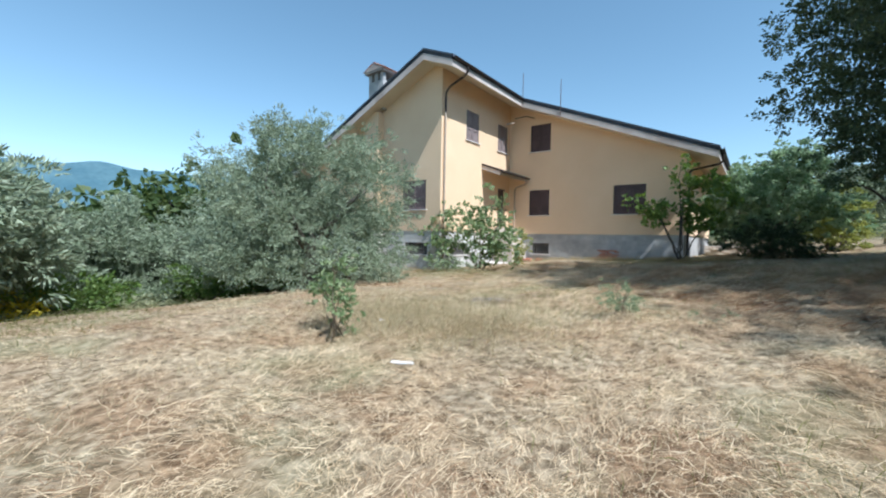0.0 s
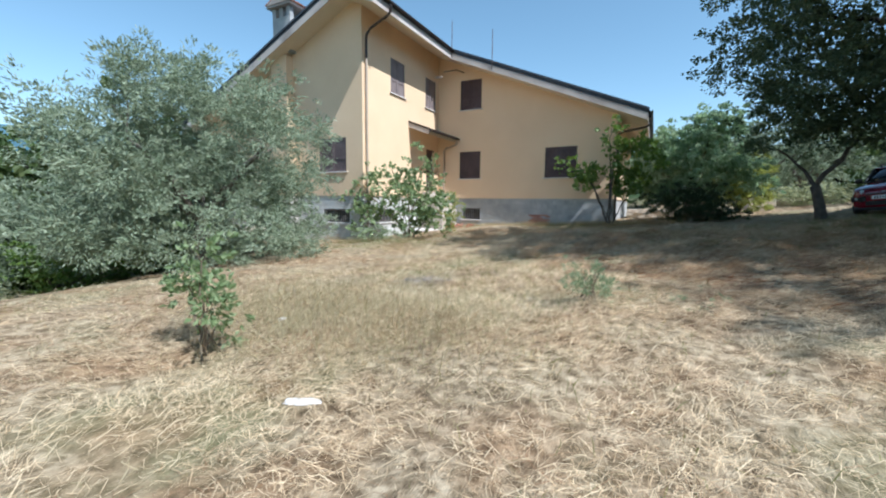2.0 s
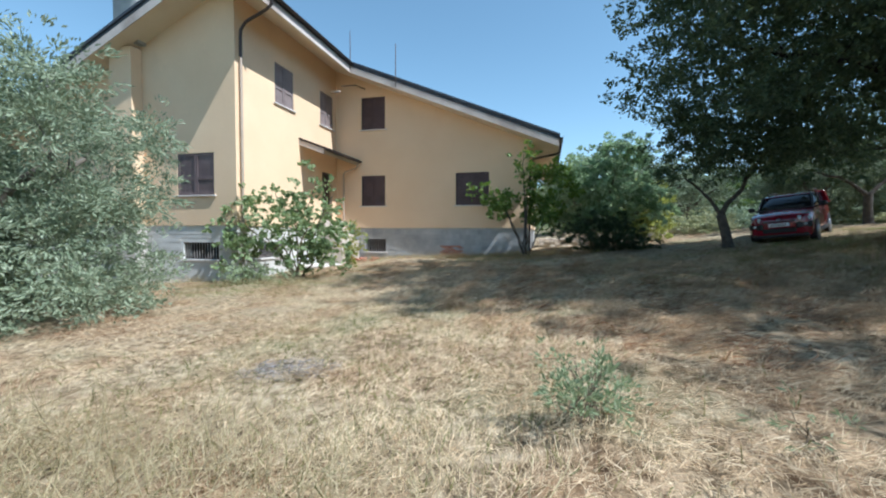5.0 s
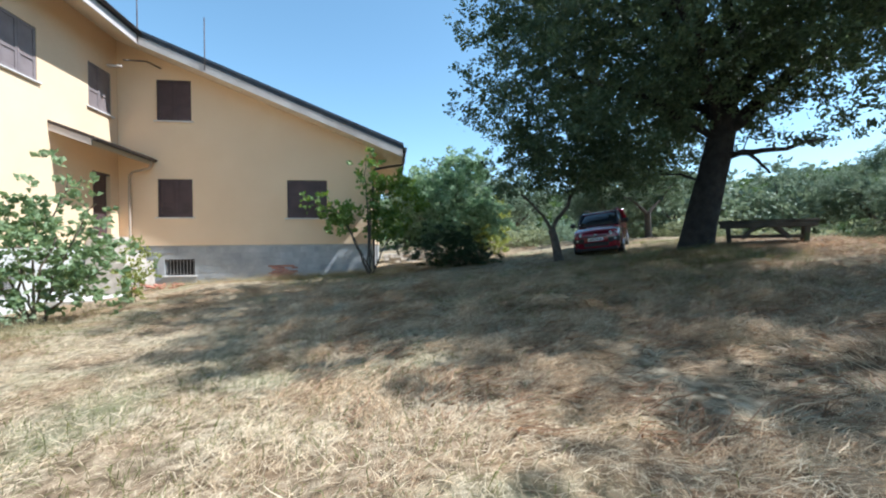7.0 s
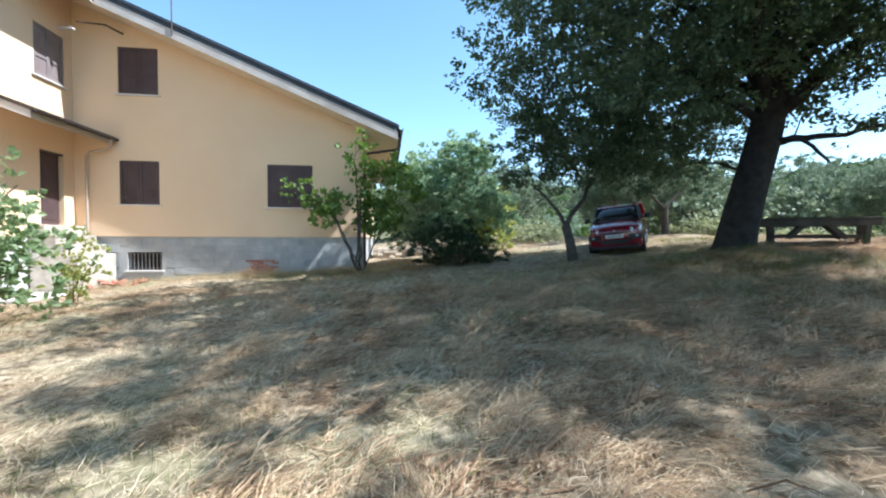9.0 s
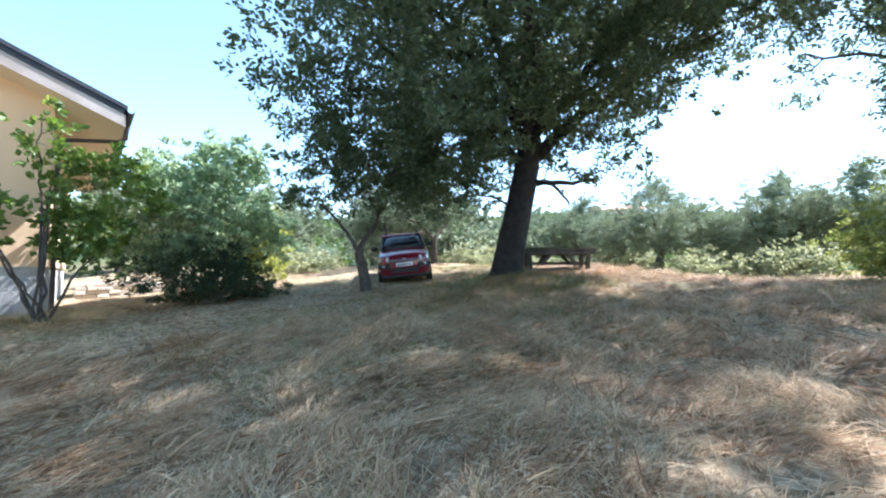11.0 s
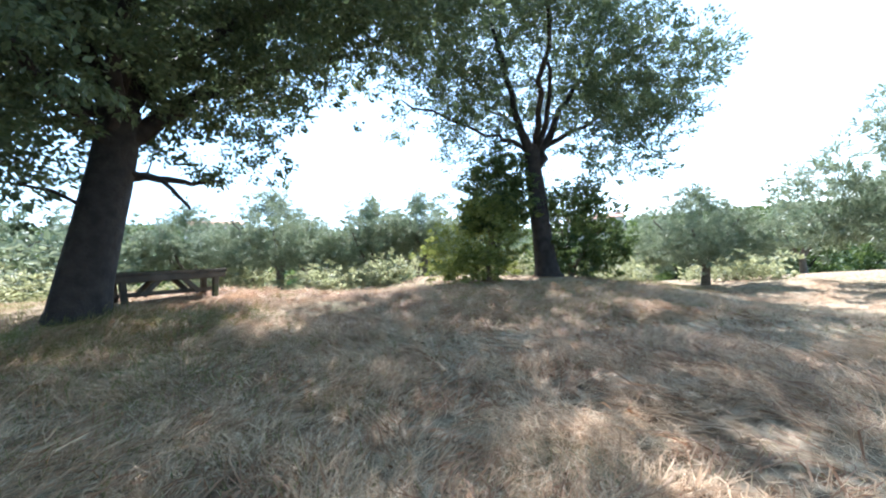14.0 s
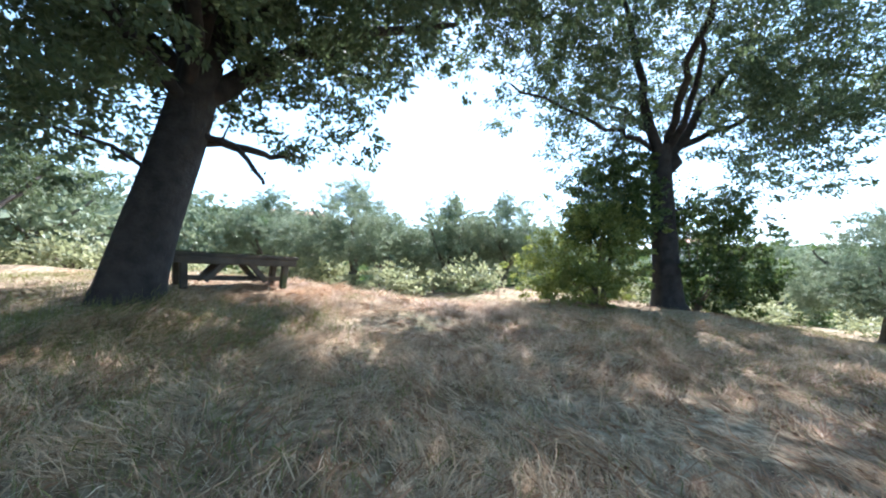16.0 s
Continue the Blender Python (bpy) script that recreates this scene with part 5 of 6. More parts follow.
def far_house(at, rz, w, d, h):
    """A distant pale house: walls with window openings and a tiled gable roof."""
    root = thing("distant_house", at, rz, "distant pale house with a tiled roof among trees", "house", "distant houses")
    part("wall", box((-w / 2, -d / 2, -3), (w / 2, d / 2, h), 0.05), M_FASCIA, root)
    bm = bmesh.new()
    q = [bm.verts.new(p) for p in ((-w / 2 - 0.5, -d / 2 - 0.5, h + 0.02), (w / 2 + 0.5, -d / 2 - 0.5, h + 0.02), (w / 2 + 0.5, d / 2 + 0.5, h + 0.02), (-w / 2 - 0.5, d / 2 + 0.5, h + 0.02), (-w / 2 - 0.5, 0, h + d * 0.22), (w / 2 + 0.5, 0, h + d * 0.22))]
    for f in ((0, 1, 5, 4), (2, 3, 4, 5), (0, 4, 3), (1, 2, 5), (3, 2, 1, 0)):
        bm.faces.new([q[i] for i in f])
    part("roof", bm, M_TILE, root)
    for i in range(4):
        x = -w / 2 + (i + 0.5) * w / 4
        part("window", box((x - 0.5, -d / 2 - 0.04, h * 0.35), (x + 0.5, -d / 2 + 0.05, h * 0.7)), M_DARK, root)
    return root


far_house((137.0, 75.0, 18.0), 300, 16, 8, 4.5)
far_house((154.0, -60.0, 12.0), 255, 20, 9, 5.0)

# ---- straw and grass ----
def ribbons(name, n, region, seed, material, length, width, lift, label, keep=None, stray=1.25, pile=0.12):
    """Loose flat blades on the ground over a region (x0, x1, y0, y1)."""
    g = np.random.default_rng(seed)
    x, y = g.uniform(region[0], region[1], n), g.uniform(region[2], region[3], n)
    if keep is not None:
        m = keep(x, y, g)
        x, y = x[m], y[m]
    n = len(x)
    a = 1.6 * vnoise(x * 0.9 + 31, y * 0.9 + 5) + 1.3 * vnoise(x * 3.7, y * 3.7 + 9) + g.normal(0, stray, n)
    ln = length * g.uniform(0.45, 1.4, n)
    up = np.abs(g.normal(0, lift, n))
    d = np.stack([np.cos(a) * np.cos(up), np.sin(a) * np.cos(up), np.sin(up)], -1)
    s = np.stack([-np.sin(a), np.cos(a), g.normal(0, 0.5, n)], -1) * (width * g.uniform(0.6, 1.4, n))[:, None]
    heap = np.maximum(0, vnoise(x * 1.9 + 11, y * 1.9 + 4) + 0.5 * vnoise(x * 4.3, y * 4.3))
    p = np.stack([x, y, gz(x, y) + g.uniform(0.0, 0.015, n) + g.uniform(0, pile, n) * heap], -1)
    side = np.stack([-np.sin(a), np.cos(a), 0 * a], -1)
    mid = p + d * (ln * 0.5)[:, None] + side * (ln * g.normal(0, 0.16, n))[:, None] + np.stack([0 * x, 0 * x, np.abs(g.normal(0, 0.018, n))], -1)
    tip = p + d * ln[:, None] - np.stack([0 * x, 0 * x, ln * ln * 0.25 * (up > 0.5)], -1) + side * (ln * g.normal(0, 0.14, n))[:, None]
    v = np.stack([p - s, p + s, mid + s, mid - s, tip], 1).reshape(-1, 3)
    b = np.arange(n)[:, None] * 5
    f = np.concatenate([b + np.array([[0, 1, 2]]), b + np.array([[0, 2, 3]]), b + np.array([[3, 2, 4]])], 1).reshape(-1, 3)
    tagged(new(name, mesh_of(name, v, f, material)), label, "grass", kind="stuff")


def off_house(x, y):
    return ~(((x < XR + 0.1) & (y > YG - 0.05)) | ((x < XW + 0.1) & (y > YL - 0.05)))


def near_path(x, y, g):
    d = np.minimum(np.hypot(x - 0.5, np.clip(y, 2, 11) - y) + 0 * x, np.hypot(x - np.clip(x, 0.5, 4), y - 12.3))
    d = np.where(y < 11, np.abs(x - (1.6 - 0.17 * y)), d)
    thick = 0.72 + 0.6 * vnoise(x * 1.9 + 11, y * 1.9 + 4) + 0.35 * vnoise(x * 4.3, y * 4.3)
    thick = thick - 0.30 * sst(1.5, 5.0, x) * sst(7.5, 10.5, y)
    return (g.uniform(0, 1, len(x)) < np.clip(1.2 - d / 8.0, 0.06, 1) * np.clip(thick, 0.12, 1)) & off_house(x, y)


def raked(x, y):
    """Where the raked hay lies: below the oaks, not out in the sun. Its brown also stands in for the shade's warm tone.
    """
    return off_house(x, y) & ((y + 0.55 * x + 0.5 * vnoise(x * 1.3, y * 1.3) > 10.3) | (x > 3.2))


def patchy(x, y, g):
    return (np.sin(x * 0.9 + 1.7) * np.cos(y * 0.8 + 0.4) + 0.5 * np.sin(x * 2.3 - y * 1.9) + g.normal(0, 0.35, len(x)) > 0.35) & off_house(x, y)


ribbons("straw", 560000, (-9, 14, 0.2, 20), 81, M_STRAW, 0.15, 0.0014, 0.24, "loose pale mown straw lying over the meadow", near_path)
# Thicker under the oaks, where its brown doubles as the shade's tone.
ribbons("brown_hay", 230000, (-8, 16, 0.2, 20), 86, M_BROWNHAY, 0.15, 0.0013, 0.25, "brown hay in loose patches, thicker where it carries the oaks' shade", lambda x, y, g: (vnoise(x * 0.8 + 50, y * 0.8) + 0.6 * vnoise(x * 2.6, y * 2.6 + 21) + g.normal(0, 0.25, len(x)) + 0.8 * sst(2.0, 6, x) * sst(6.5, 9.5, y) - 0.25 * (x < 1.5) > 0.25) & off_house(x, y))
ribbons("dry_grass", 90000, (-13, 18, 0, 24), 82, M_STANDING, 0.12, 0.0017, 0.7, "short standing dry grass", patchy)
ribbons("green_grass", 170000, (-10, 19, 2, 24), 83, M_GREENGRASS, 0.14, 0.002, 0.8, "sparse green grass in the shade", lambda x, y, g: (np.sin(x * 0.5 - 0.6) * np.cos(y * 0.45 - 1.0) + g.normal(0, 0.4, len(x)) + 0.25 * (x > 5) + 0.75 * np.exp(-((x - 6.5) ** 2 / 16 + (y - 16.2) ** 2 / 9)) + 0.75 * np.exp(-((x + 1.0) ** 2 / 22 + (y - 16.0) ** 2 / 12)) > 0.54) & off_house(x, y))
ribbons("tall_dry_grass", 15000, (-6, 0.4, 5.0, 8.6), 84, M_STANDING, 0.52, 0.0015, 1.05, "tall dry grass round the sapling", lambda x, y, g: (np.hypot((x + 2.3) / 2.2, (y - 6.7) / 1.2) + g.normal(0, 0.25, len(x)) < 0.9))
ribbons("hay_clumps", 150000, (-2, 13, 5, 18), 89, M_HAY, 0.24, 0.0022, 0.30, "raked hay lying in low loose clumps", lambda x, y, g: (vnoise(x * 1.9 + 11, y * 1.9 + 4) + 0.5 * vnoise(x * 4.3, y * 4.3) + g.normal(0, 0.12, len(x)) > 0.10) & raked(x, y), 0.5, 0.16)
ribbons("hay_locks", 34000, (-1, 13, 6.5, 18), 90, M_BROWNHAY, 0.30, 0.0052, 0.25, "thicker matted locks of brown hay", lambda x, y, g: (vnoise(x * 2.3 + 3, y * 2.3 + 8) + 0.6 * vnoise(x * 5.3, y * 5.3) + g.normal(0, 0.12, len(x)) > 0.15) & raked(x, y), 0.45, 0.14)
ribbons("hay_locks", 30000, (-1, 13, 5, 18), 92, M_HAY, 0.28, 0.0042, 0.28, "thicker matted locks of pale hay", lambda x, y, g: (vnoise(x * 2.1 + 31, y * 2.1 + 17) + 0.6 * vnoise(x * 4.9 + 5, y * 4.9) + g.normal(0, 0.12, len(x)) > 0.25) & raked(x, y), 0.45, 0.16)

ribbons("oak_foot_grass", 26000, (4.5, 14, 13.5, 20), 93, M_GREENGRASS, 0.22, 0.0022, 0.9, "green and dry grass round the oak's foot", lambda x, y, g: (np.hypot((x - 9.0) / 4.0, (y - 17.0) / 2.6) + g.normal(0, 0.2, len(x)) - 0.35 * vnoise(x * 1.6, y * 1.6) < 0.8) & ((x < 9.7) | (y < 15.8)))
ribbons("oak_foot_grass", 9000, (8, 19, 4, 20), 94, M_STANDING, 0.26, 0.0018, 1.0, "pale standing grass along the meadow's crest", lambda x, y, g: np.abs(x - 13.6 + 0.10 * (y - 12)) + g.normal(0, 0.4, len(x)) - 0.5 * vnoise(x, y) < 1.0)


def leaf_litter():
    """Fallen brown oak leaves lying in the grass below the crowns, also to darken the shaded ground."""
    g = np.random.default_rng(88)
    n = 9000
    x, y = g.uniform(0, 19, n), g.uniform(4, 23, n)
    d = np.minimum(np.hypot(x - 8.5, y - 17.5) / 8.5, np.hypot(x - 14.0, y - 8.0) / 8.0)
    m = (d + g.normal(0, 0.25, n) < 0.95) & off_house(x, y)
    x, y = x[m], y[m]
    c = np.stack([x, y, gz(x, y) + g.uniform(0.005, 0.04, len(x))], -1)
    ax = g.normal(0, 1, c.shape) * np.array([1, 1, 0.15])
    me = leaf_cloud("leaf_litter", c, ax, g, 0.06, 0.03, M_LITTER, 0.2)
    tagged(new("leaf_litter", me), "fallen brown oak leaves, also darkening the shaded grass", "leaves", kind="stuff")


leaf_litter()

ribbons("wall_grass", 9000, (-13.5, -7.0, 15.4, 17.0), 97, M_STANDING, 0.26, 0.002, 0.95, "dry grass along the house wall", lambda x, y, g: (y < 16.98) & (g.uniform(0, 1, len(x)) < 0.4 + 0.4 * vnoise(x * 2, y * 2)))
ribbons("wall_grass", 14000, (-9.5, 0.5, 22.3, 23.78), 98, M_STANDING, 0.22, 0.002, 0.95, "dry grass along the gable wall", lambda x, y, g: g.uniform(0, 1, len(x)) < 0.4 + 0.5 * vnoise(x * 2, y * 2))

# ---- car ----
def build_car(plate_at, rz):
    """A small upright hatchback; its nose points to local -y and it stands on the slope by its four wheels."""
    k, base = 1.03, 1.15
    nose = Vector((math.sin(radians(rz)), -math.cos(radians(rz)), 0))
    right = Vector((math.cos(radians(rz)), math.sin(radians(rz)), 0))
    c = Vector((plate_at[0], plate_at[1], 0)) - nose * 1.86 * k

    def level(p):
        return gzf(p.x, p.y)
    zf, zb = [(level(c + nose * q * base * k + right * 0.75) + level(c + nose * q * base * k - right * 0.75)) / 2 for q in (1, -1)]
    zr, zl = [(level(c + right * q * 0.75 + nose * base * k) + level(c + right * q * 0.75 - nose * base * k)) / 2 for q in (1, -1)]
    pitch = math.degrees(math.atan2(zb - zf, 2 * base * k))
    lean = -math.degrees(math.atan2(zr - zl, 1.5))
    root = thing("car", (0, 0, 0), 0, "small red hatchback with black trim parked in the shade", "car")
    root.matrix_basis = pose(c.x, c.y, (zf + zb) / 2 - 0.02, 0, 0, rz) @ pose(0, 0, 0, pitch, lean - 2.5, 0) @ Matrix.Diagonal((k, k, k, 1))

    def loft(rings, caps=True):
        bm = bmesh.new()
        loops = [[bm.verts.new(p) for p in r] for r in rings]
        for r0, r1 in zip(loops, loops[1:]):
            for a in range(len(r0)):
                b = (a + 1) % len(r0)
                bm.faces.new([r0[a], r0[b], r1[b], r1[a]])
        if caps:
            bm.faces.new(loops[0][::-1])
            bm.faces.new(loops[-1])
        bmesh.ops.recalc_face_normals(bm, faces=bm.faces)
        return bm

    def section(y, w, sill, belt, top, crown):
        half = [(w * 0.90, sill), (w * 0.985, sill + 0.10), (w, (sill + belt) / 2), (w * 0.985, belt), (w * 0.93, top - 0.025), (w * 0.80, top), (w * 0.42, top + crown)]
        return [(x, y, z) for x, z in half] + [(0, y, top + crown * 1.2)] + [(-x, y, z) for x, z in half[::-1]]
    body = part("body", loft([section(*q) for q in (
        (-1.83, 0.60, 0.30, 0.60, 0.74, 0.012), (-1.79, 0.70, 0.24, 0.66, 0.83, 0.018), (-1.70, 0.77, 0.21, 0.70, 0.885, 0.03), (-1.50, 0.81, 0.20, 0.74, 0.93, 0.04),
        (-1.15, 0.822, 0.20, 0.78, 0.975, 0.045), (-0.82, 0.825, 0.20, 0.81, 1.015, 0.035), (0.0, 0.825, 0.20, 0.83, 1.03, 0.0), (0.9, 0.825, 0.20, 0.84, 1.04, 0.0),
        (1.5, 0.815, 0.22, 0.84, 1.05, 0.0), (1.74, 0.78, 0.28, 0.84, 1.04, 0.0), (1.82, 0.71, 0.36, 0.80, 0.98, 0.0))]), M_RED, root, "glossy dark red bodywork", True)
    bev = body.modifiers.new("soft", "BEVEL")
    bev.width, bev.segments, bev.limit_method, bev.angle_limit = 0.012, 2, "ANGLE", radians(40)

    def slab(z, y0, y1, w0, w1):
        return [(-w0, y0, z), (-w0 * 0.5, y0 - 0.05, z), (w0 * 0.5, y0 - 0.05, z), (w0, y0, z), (w1 * 1.02, (y0 + y1) / 2, z), (w1, y1, z), (-w1, y1, z), (-w1 * 1.02, (y0 + y1) / 2, z)]
    part("windscreen", loft([slab(1.02, -0.86, 1.70, 0.70, 0.70), slab(1.25, -0.58, 1.60, 0.675, 0.675), slab(1.46, -0.30, 1.48, 0.63, 0.63)]), M_GLASS, root, "dark reflecting windscreen and side glass", True)
    part("roof", loft([slab(1.462, -0.31, 1.50, 0.635, 0.635), slab(1.488, -0.26, 1.50, 0.62, 0.62), slab(1.515, -0.06, 1.40, 0.52, 0.54)]), M_RED, root, "", True)
    part("scuttle", box((-0.66, -0.93, 1.035), (0.66, -0.83, 1.06), 0.01), M_BLACK, root, "black wiper tray")
    for sx in (-1, 1):
        for paint, a, b, w in ((M_BLACK, (0.715, -0.86, 1.03), (0.635, -0.29, 1.47), 0.06), (M_BLACK, (0.735, 0.42, 1.03), (0.64, 0.40, 1.48), 0.08), (M_RED, (0.72, 1.62, 1.04), (0.64, 1.40, 1.48), 0.26)):
            bm = bmesh.new()
            add_beam(bm, (sx * a[0], a[1], a[2]), (sx * b[0], b[1], b[2]), w, 0.05, 0.012)
            part("pillar", bm, paint, root)
        bm = bmesh.new()
        add_beam(bm, (sx * 0.55, -0.05, 1.575), (sx * 0.55, 1.32, 1.575), 0.035, 0.03, 0.01)
        for yy in (-0.03, 1.22):
            add_box(bm, (sx * 0.55 - 0.018, yy, 1.49), (sx * 0.55 + 0.018, yy + 0.08, 1.57), 0.006)
        part("roof_rail", bm, M_BLACK, root)
        bm = box((-0.10, -0.07, -0.075), (0.10, 0.07, 0.085), 0.045, Matrix.Translation((sx * 0.94, -0.60, 1.10)))
        add_beam(bm, (sx * 0.76, -0.62, 1.04), (sx * 0.88, -0.60, 1.07), 0.06, 0.04, 0.01)
        part("mirror", bm, M_BLACK, root, "black door mirror", True)
        turn = Matrix.Translation((sx * 0.60, -1.735, 0.775)) @ pose(0, 0, 0, -14, 0, sx * 24)
        lamp = part("headlight", box((-0.165, -0.045, -0.095), (0.165, 0.06, 0.085), 0.04, turn), M_LAMP, root, "clear squarish headlight", True)
        bm = bmesh.new()
        bmesh.ops.create_cone(bm, cap_ends=True, segments=18, radius1=0.055, radius2=0.045, depth=0.02, matrix=turn @ Matrix.Translation((sx * 0.03, -0.05, 0)) @ pose(0, 0, 0, 90, 0, 0))
        part("reflector", bm, M_ALLOY, lamp)
        turn = Matrix.Translation((sx * 0.60, -1.775, 0.575)) @ pose(0, 0, 0, 0, 0, sx * 20)
        part("bumper_corner", box((-0.20, -0.05, -0.10), (0.20, 0.06, 0.085), 0.03, turn), M_BLACK, root, "black fog lamp surround")
        bm = bmesh.new()
        bmesh.ops.create_uvsphere(bm, u_segments=14, v_segments=8, radius=0.5, matrix=turn @ Matrix.Translation((sx * 0.02, -0.045, 0.01)) @ Matrix.Diagonal((0.10, 0.05, 0.075, 1)))
        part("fog_lamp", bm, M_LAMP, root, "", True)
        part("side_cladding", box((sx * 0.815 - 0.02, -0.80, 0.22), (sx * 0.815 + 0.02, 0.80, 0.36), 0.012), M_BLACK, root)
        part("door_handle", box((sx * 0.83 - 0.012, 0.16, 0.86), (sx * 0.83 + 0.012, 0.34, 0.895), 0.008), M_BLACK, root)
        for wy in (-base, base):
            bm = bmesh.new()
            bmesh.ops.create_cone(bm, cap_ends=True, segments=28, radius1=0.31, radius2=0.31, depth=0.19, matrix=Matrix.Translation((sx * 0.735, wy, 0.30)) @ pose(0, 0, 0, 0, 90, 0))
            bmesh.ops.bevel(bm, geom=[e for e in bm.edges if len(e.link_faces) == 2 and any(len(f.verts) > 6 for f in e.link_faces)], offset=0.03, segments=2, affect="EDGES")
            wheel = part("wheel", bm, M_BLACK, root, "black tyre")
            bm = bmesh.new()
            bmesh.ops.create_cone(bm, cap_ends=True, segments=20, radius1=0.2, radius2=0.17, depth=0.03, matrix=Matrix.Translation((sx * 0.84, wy, 0.30)) @ pose(0, 0, 0, 0, 90 * sx, 0))
            part("rim", bm, M_ALLOY, wheel)
            bm = bmesh.new()
            bmesh.ops.create_cone(bm, cap_ends=True, segments=28, radius1=0.375, radius2=0.375, depth=0.03, matrix=Matrix.Translation((sx * 0.818, wy, 0.31)) @ pose(0, 0, 0, 0, 90, 0))
            part("wheel_arch", bm, M_BLACK, root, "black wheel arch trim")
    part("bumper_lip", box((-0.70, -1.85, 0.20), (0.70, -1.62, 0.33), 0.045), M_BLACK, root, "black lower bumper lip")
    part("grille", box((-0.40, -1.845, 0.695), (0.40, -1.77, 0.735), 0.012), M_BLACK, root)
    lower = part("lower_grille", box((-0.42, -1.862, 0.36), (0.42, -1.78, 0.50), 0.02), M_BLACK, root)
    for q in range(3):
        part("slat", box((-0.40, -1.869, 0.385 + q * 0.04), (0.40, -1.855, 0.397 + q * 0.04), 0.004), M_BLACK, lower)
    part("badge", box((-0.055, -1.838, 0.75), (0.055, -1.80, 0.795), 0.015), M_ALLOY, root)
    plate = part("number_plate", box((-0.26, -1.872, 0.555), (0.26, -1.84, 0.665), 0.006), M_PLATE, root, "white number plate")
    bm = bmesh.new()
    for q in range(7):
        x = -0.20 + q * 0.06
        add_box(bm, (x, -1.8745, 0.58), (x + 0.03, -1.8725, 0.64))
    part("plate_characters", bm, M_BLACK, plate)
    for x0, x1 in ((-0.45, 0.05), (0.05, 0.5)):
        bm = bmesh.new()
        add_beam(bm, (x0, -0.90, 1.065), (x1, -0.80, 1.12), 0.02, 0.012)
        part("wiper", bm, M_BLACK, root)
    return root


build_car((7.5, 21.05), -36.0)

# ---- picnic table ----
def build_table():
    A, B = Vector((11.95, 17.0)), Vector((10.2, 18.58))
    d = (B - A).normalized()
    perp = Vector((-d.y, d.x))
    if perp.y < 0:
        perp = -perp
    c = (A + B) / 2 + perp * 0.42
    z = gzf(c.x, c.y)
    L = (B - A).length
    root = thing("picnic_table", (c.x, c.y, z), math.degrees(math.atan2(d.y, d.x)), "old mossy wooden picnic table beside the oak", "table")
    top = 3.40 - z
    for i in range(5):
        y0 = -0.43 + i * 0.174
        part("plank", box((-L / 2, y0, top - 0.08), (L / 2, y0 + 0.166, top - 0.002 * (i % 2)), 0.01), M_TABLEWOOD, root)
    for sy in (-0.40, 0.37):
        part("apron", box((-L / 2 + 0.03, sy, top - 0.21), (L / 2 - 0.03, sy + 0.045, top - 0.083), 0.006), M_TABLEWOOD, root)
    for sx in (-1, 1):
        for sy in (-0.34, 0.34):
            bm = bmesh.new()
            add_beam(bm, (sx * (L / 2 - 0.28), sy, -0.05), (sx * (L / 2 - 0.24), sy, top - 0.09), 0.14, 0.12, 0.015)
            part("leg", bm, M_TABLEWOOD, root)
            bm = bmesh.new()
            add_beam(bm, (sx * (L / 2 - 0.62), sy * 0.9, 0.10), (sx * (L / 2 - 1.0), sy * 0.9, top - 0.12), 0.09, 0.11, 0.012)
            part("brace", bm, M_TABLEWOOD, root)
    part("stretcher", box((-L / 2 + 0.2, -0.04, 0.10), (L / 2 - 0.2, 0.04, 0.20), 0.01), M_TABLEWOOD, root)
    g = np.random.default_rng(31)
    n = 2600
    x, y = g.uniform(-L / 2, L / 2, n), np.where(g.uniform(0, 1, n) < 0.4, -0.43, g.uniform(-0.43, 0.43, n))
    keep = vnoise(x * 3 + 7, y * 3) > -0.35
    pts = np.stack([x, y, np.full(n, top)], -1)[keep]
    up = g.normal(0, 0.5, pts.shape) + np.array([0, 0, 1.0])
    part("moss", leaf_cloud("moss", pts, up, g, 0.035, 0.022, M_MOSS, 0.3), None, root, "dark green moss on the planks")


build_table()

# ---- small things ----
def rubble(name, at, rz, label, nx, layers, size, material, seed, unit):
    """A low dry wall of separate stones."""
    g = random.Random(seed)
    root = thing(name, at, rz, label, "wall")
    for k in range(layers):
        x = -nx / 2
        while x < nx / 2:
            w = size * g.uniform(0.7, 1.5)
            h = size * 0.5
            bm = box((x, g.uniform(-0.03, 0.03) - 0.14, k * h), (x + w * 0.96, 0.14 + g.uniform(-0.03, 0.03), (k + 0.94) * h), 0.02)
            bmesh.ops.rotate(bm, verts=bm.verts, matrix=Matrix.Rotation(g.uniform(-0.06, 0.06), 3, "Z"))
            part(unit, bm, material, root)
            x += w
    return root


rubble("stone_wall", on(1.0, 28.2, -0.05), 5, "low wall of pale rubble stones beside the house", 2.6, 4, 0.24, M_STONE, 91, "stone")
gp = random.Random(29)
gable_plinth = [o for o in house.children if o.name.startswith("plinth")][2]


def plinth_piece(name, x0, x1, z0, z1, proud, material):
    """A slightly proud, worn block or brick in the face of the gable plinth."""
    if x0 < C_GABLE[0][1] + 0.1 and x1 > C_GABLE[0][0] - 0.1 and z1 > C_GABLE[0][2] - 0.1 and z0 < C_GABLE[0][3] + 0.02:
        return
    part(name, box((x0 + 0.006, YG + IN - proud, z0 + 0.006), (x1 - 0.006, YG + IN - 0.002, z1 - 0.006), 0.004), material, gable_plinth)


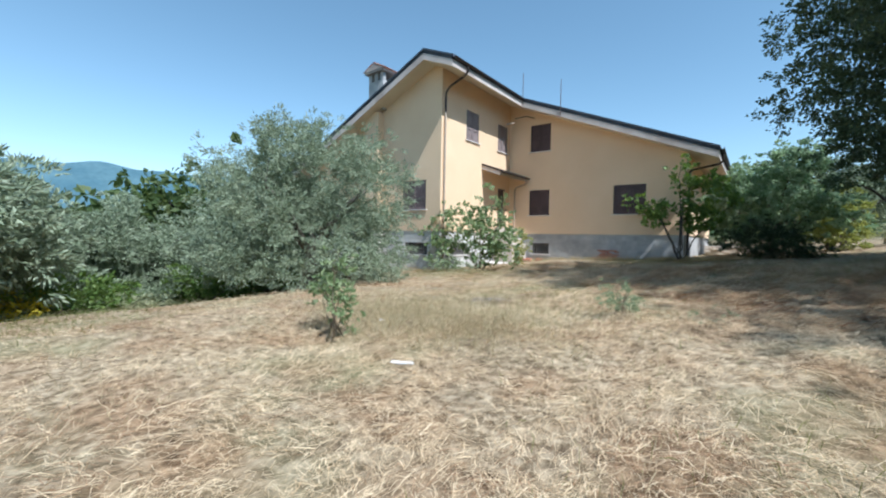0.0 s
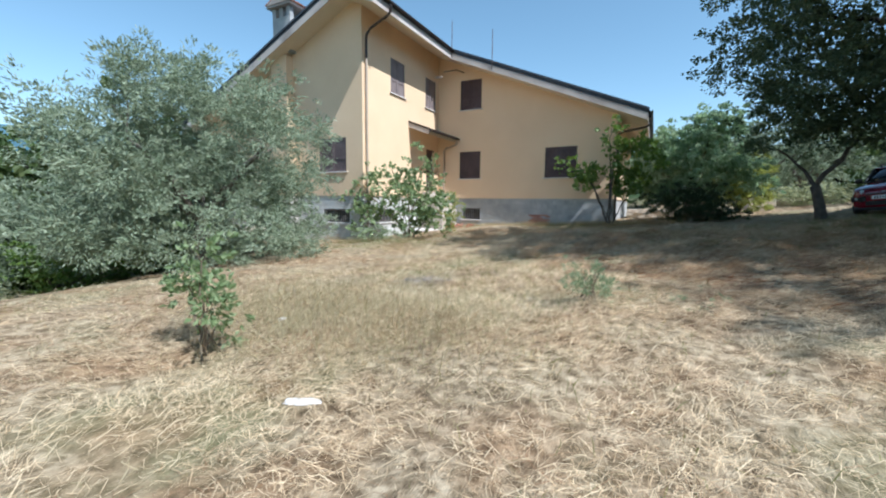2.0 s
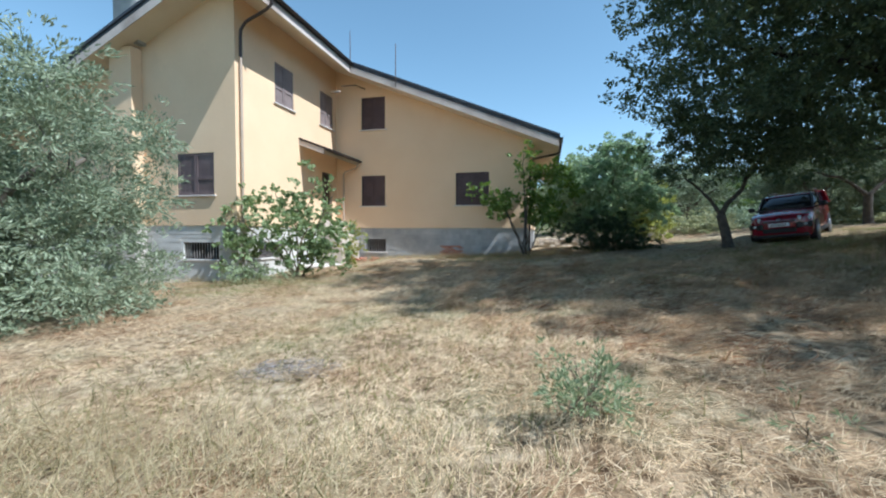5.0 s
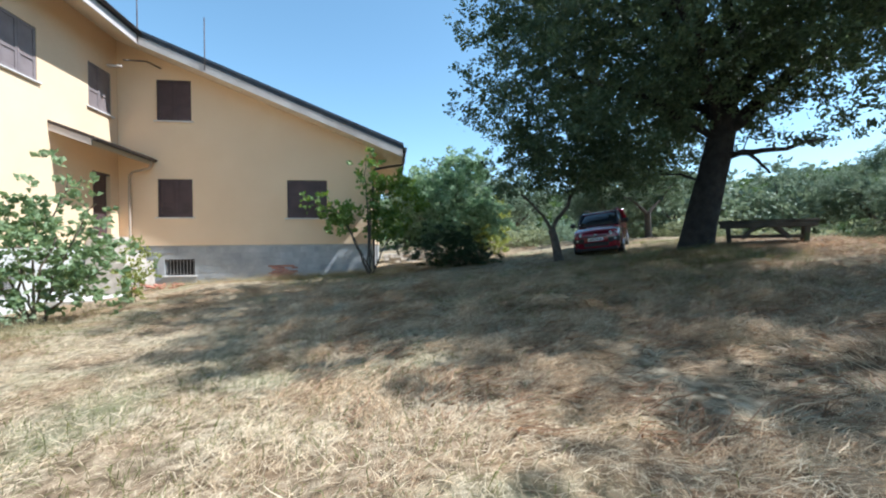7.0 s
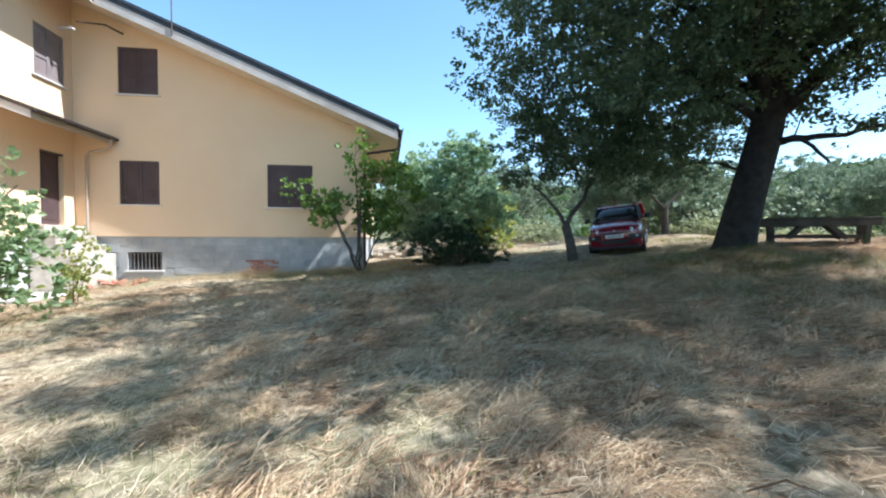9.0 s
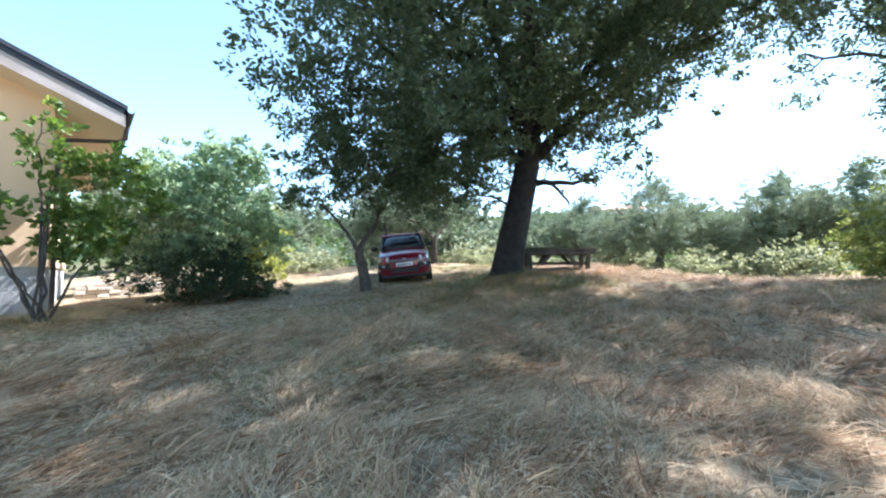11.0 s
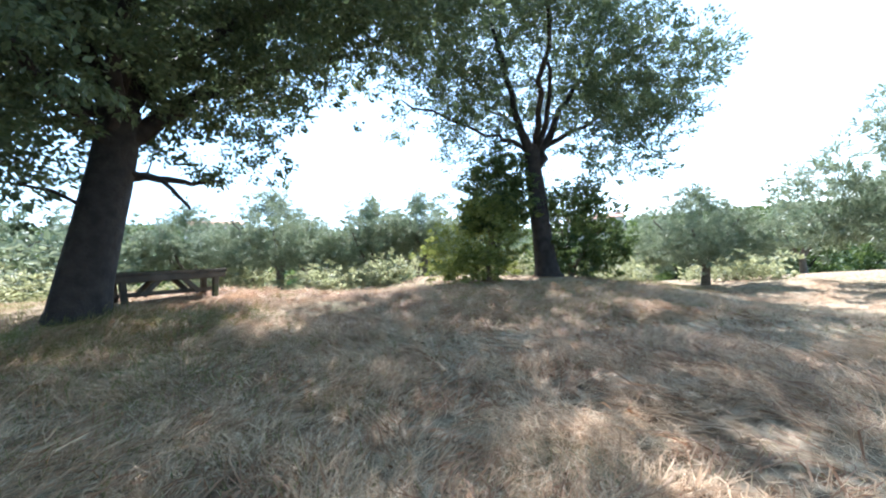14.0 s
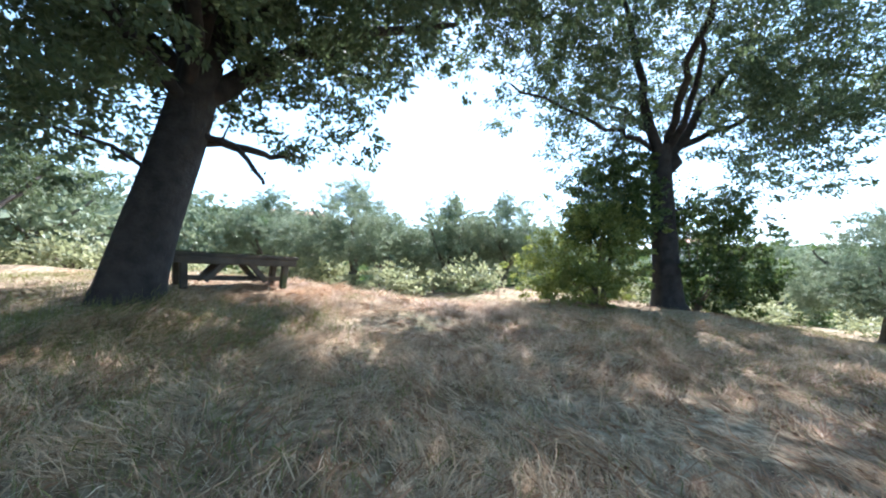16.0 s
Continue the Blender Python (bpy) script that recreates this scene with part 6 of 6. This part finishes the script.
for row in range(5):
    z, x = 1.55 + 0.25 * row, XW + 0.02 - 0.25 * (row % 2)
    while x < XR - IN - 0.06:
        x1 = min(x + 0.5 * gp.uniform(0.96, 1.04), XR - IN - 0.01)
        if not (x1 > -4.75 and x < -3.75 and row < 2):
            plinth_piece("block", max(x, XW + 0.01), x1, z, z + 0.25 - (0.03 * gp.random() if row == 4 else 0), 0.010 + 0.006 * gp.random(), M_BLOCK)
        x = x1
for row in range(7):
    for col in range(4):
        if gp.random() < 0.86:
            x = -4.75 + 0.25 * col + (0.125 if row % 2 else 0)
            plinth_piece("brick", x, x + 0.25, 1.55 + 0.07 * row, 1.62 + 0.07 * row, 0.006 + 0.016 * gp.random(), M_BRICK)
front_plinth = [o for o in house.children if o.name.startswith("plinth")][0]
for row in range(9):
    z = 1.52 + 0.147 * row
    spans = ((-13.9, XW - IN - 0.01),) if z > C_FRONT[0][3] or z + 0.147 < C_FRONT[0][2] - 0.07 else ((-13.9, C_FRONT[0][0] - 0.1), (C_FRONT[0][1] + 0.1, XW - IN - 0.01))
    for x0, x1 in spans:
        part("board_mark", box((x0, YL + IN - 0.006 - 0.006 * (row % 2), z + 0.005), (x1, YL + IN - 0.002, z + 0.142), 0.003), M_CEMENT, front_plinth)
ribbons("wall_weeds", 900, (-4.9, -3.6, 23.35, 23.75), 99, M_HAY, 0.32, 0.0022, 1.1, "dry brown weeds against the broken plinth")
rubble("stone_wall", on(8.6, 31.5, -0.05), -8, "low pale stone wall at the field edge", 3.2, 3, 0.26, M_STONE, 93, "stone")
bm = bmesh.new()
add_beam(bm, (0.4, 29.0, gzf(0.4, 29) + 0.72), (2.4, 29.3, gzf(0.4, 29) + 0.70), 0.22, 0.05, 0.006)
tagged(part("plank", bm, M_PLANK), "bleached plank lying on the stone wall", "plank")


def crumpled(name, at, size, seed, material, label):
    g = np.random.default_rng(seed)
    bm = bmesh.new()
    bmesh.ops.create_icosphere(bm, subdivisions=3, radius=0.5)
    for v in bm.verts:
        k = 1 + 0.35 * noise.noise(v.co * 3.1 + Vector((seed, 0, 0))) + 0.2 * noise.noise(v.co * 7.3)
        v.co = Vector((v.co.x * size[0] * k, v.co.y * size[1] * k, max(-0.3, v.co.z) * size[2] * k))
    ob = part(name, bm, material)
    ob.matrix_basis = pose(at[0], at[1], gzf(*at) + size[2] * 0.25, 0, 0, seed * 40)
    return tagged(ob, label, "litter")


crumpled("plastic_bag", (-1.25, 5.2), (0.30, 0.10, 0.025), 3, M_PAPER, "crumpled white plastic scrap on the straw").matrix_basis = pose(-1.25, 5.2, gzf(-1.25, 5.2) + 0.012, 0, 0, 28)
crumpled("plastic_bag", (-3.0, 6.55), (0.11, 0.06, 0.05), 6, M_PAPER, "crumpled white plastic bag in tall grass")
crumpled("paper_scrap", (2.42, 11.94), (0.10, 0.05, 0.02), 7, M_PAPER, "small white scrap on the straw")
ribbons("ash_patch", 2600, (-3.6, -1.6, 8.3, 9.8), 95, M_ASH, 0.16, 0.003, 0.1, "grey patch of burnt straw", lambda x, y, g: np.hypot((x + 2.4) / 0.45, (y - 9.0) / 0.30) + g.normal(0, 0.2, len(x)) < 1)

# ---- by the house wall ----
steps = thing("stone_steps", on(-15.7, 16.3, -0.05), 0, "short flight of pale stone steps beside the chimney foot", "steps")
for k in range(4):
    part("step", box((-1.0, -0.5, 0.0), (0.75 - 0.3 * k, 0.5, 0.18 * (k + 1)), 0.015), M_STONE, steps)
tagged(part("concrete_apron", box((-17.5, 16.05, 0.5), (-14.2, 16.6, gzf(-15.5, 16.3) + 0.05), 0.02), M_PLINTH), "narrow pale concrete strip along the house", "pavement", kind="structure")
gq = random.Random(17)
pile = thing("brick_pile", on(-8.2, 22.7), 20, "scattered broken red bricks in the dry grass", "bricks")
for k in range(16):
    bm = box((-0.12, -0.06, -0.03), (0.12 - 0.1 * gq.random(), 0.06, 0.03), 0.006)
    q = part("brick", bm, M_BRICK, pile)
    q.matrix_basis = pose(gq.gauss(0, 0.6), gq.gauss(0, 0.2), 0.05 + 0.05 * (k % 3), gq.uniform(-20, 20), gq.uniform(-20, 20), gq.uniform(0, 180))
tagged(part("concrete_slab", box((-10.0, 20.3, gzf(-9.4, 21) - 0.1), (-8.7, 21.9, gzf(-9.4, 21) + 0.10), 0.02), M_FOOT), "worn pale concrete slab before the entrance", "slab")
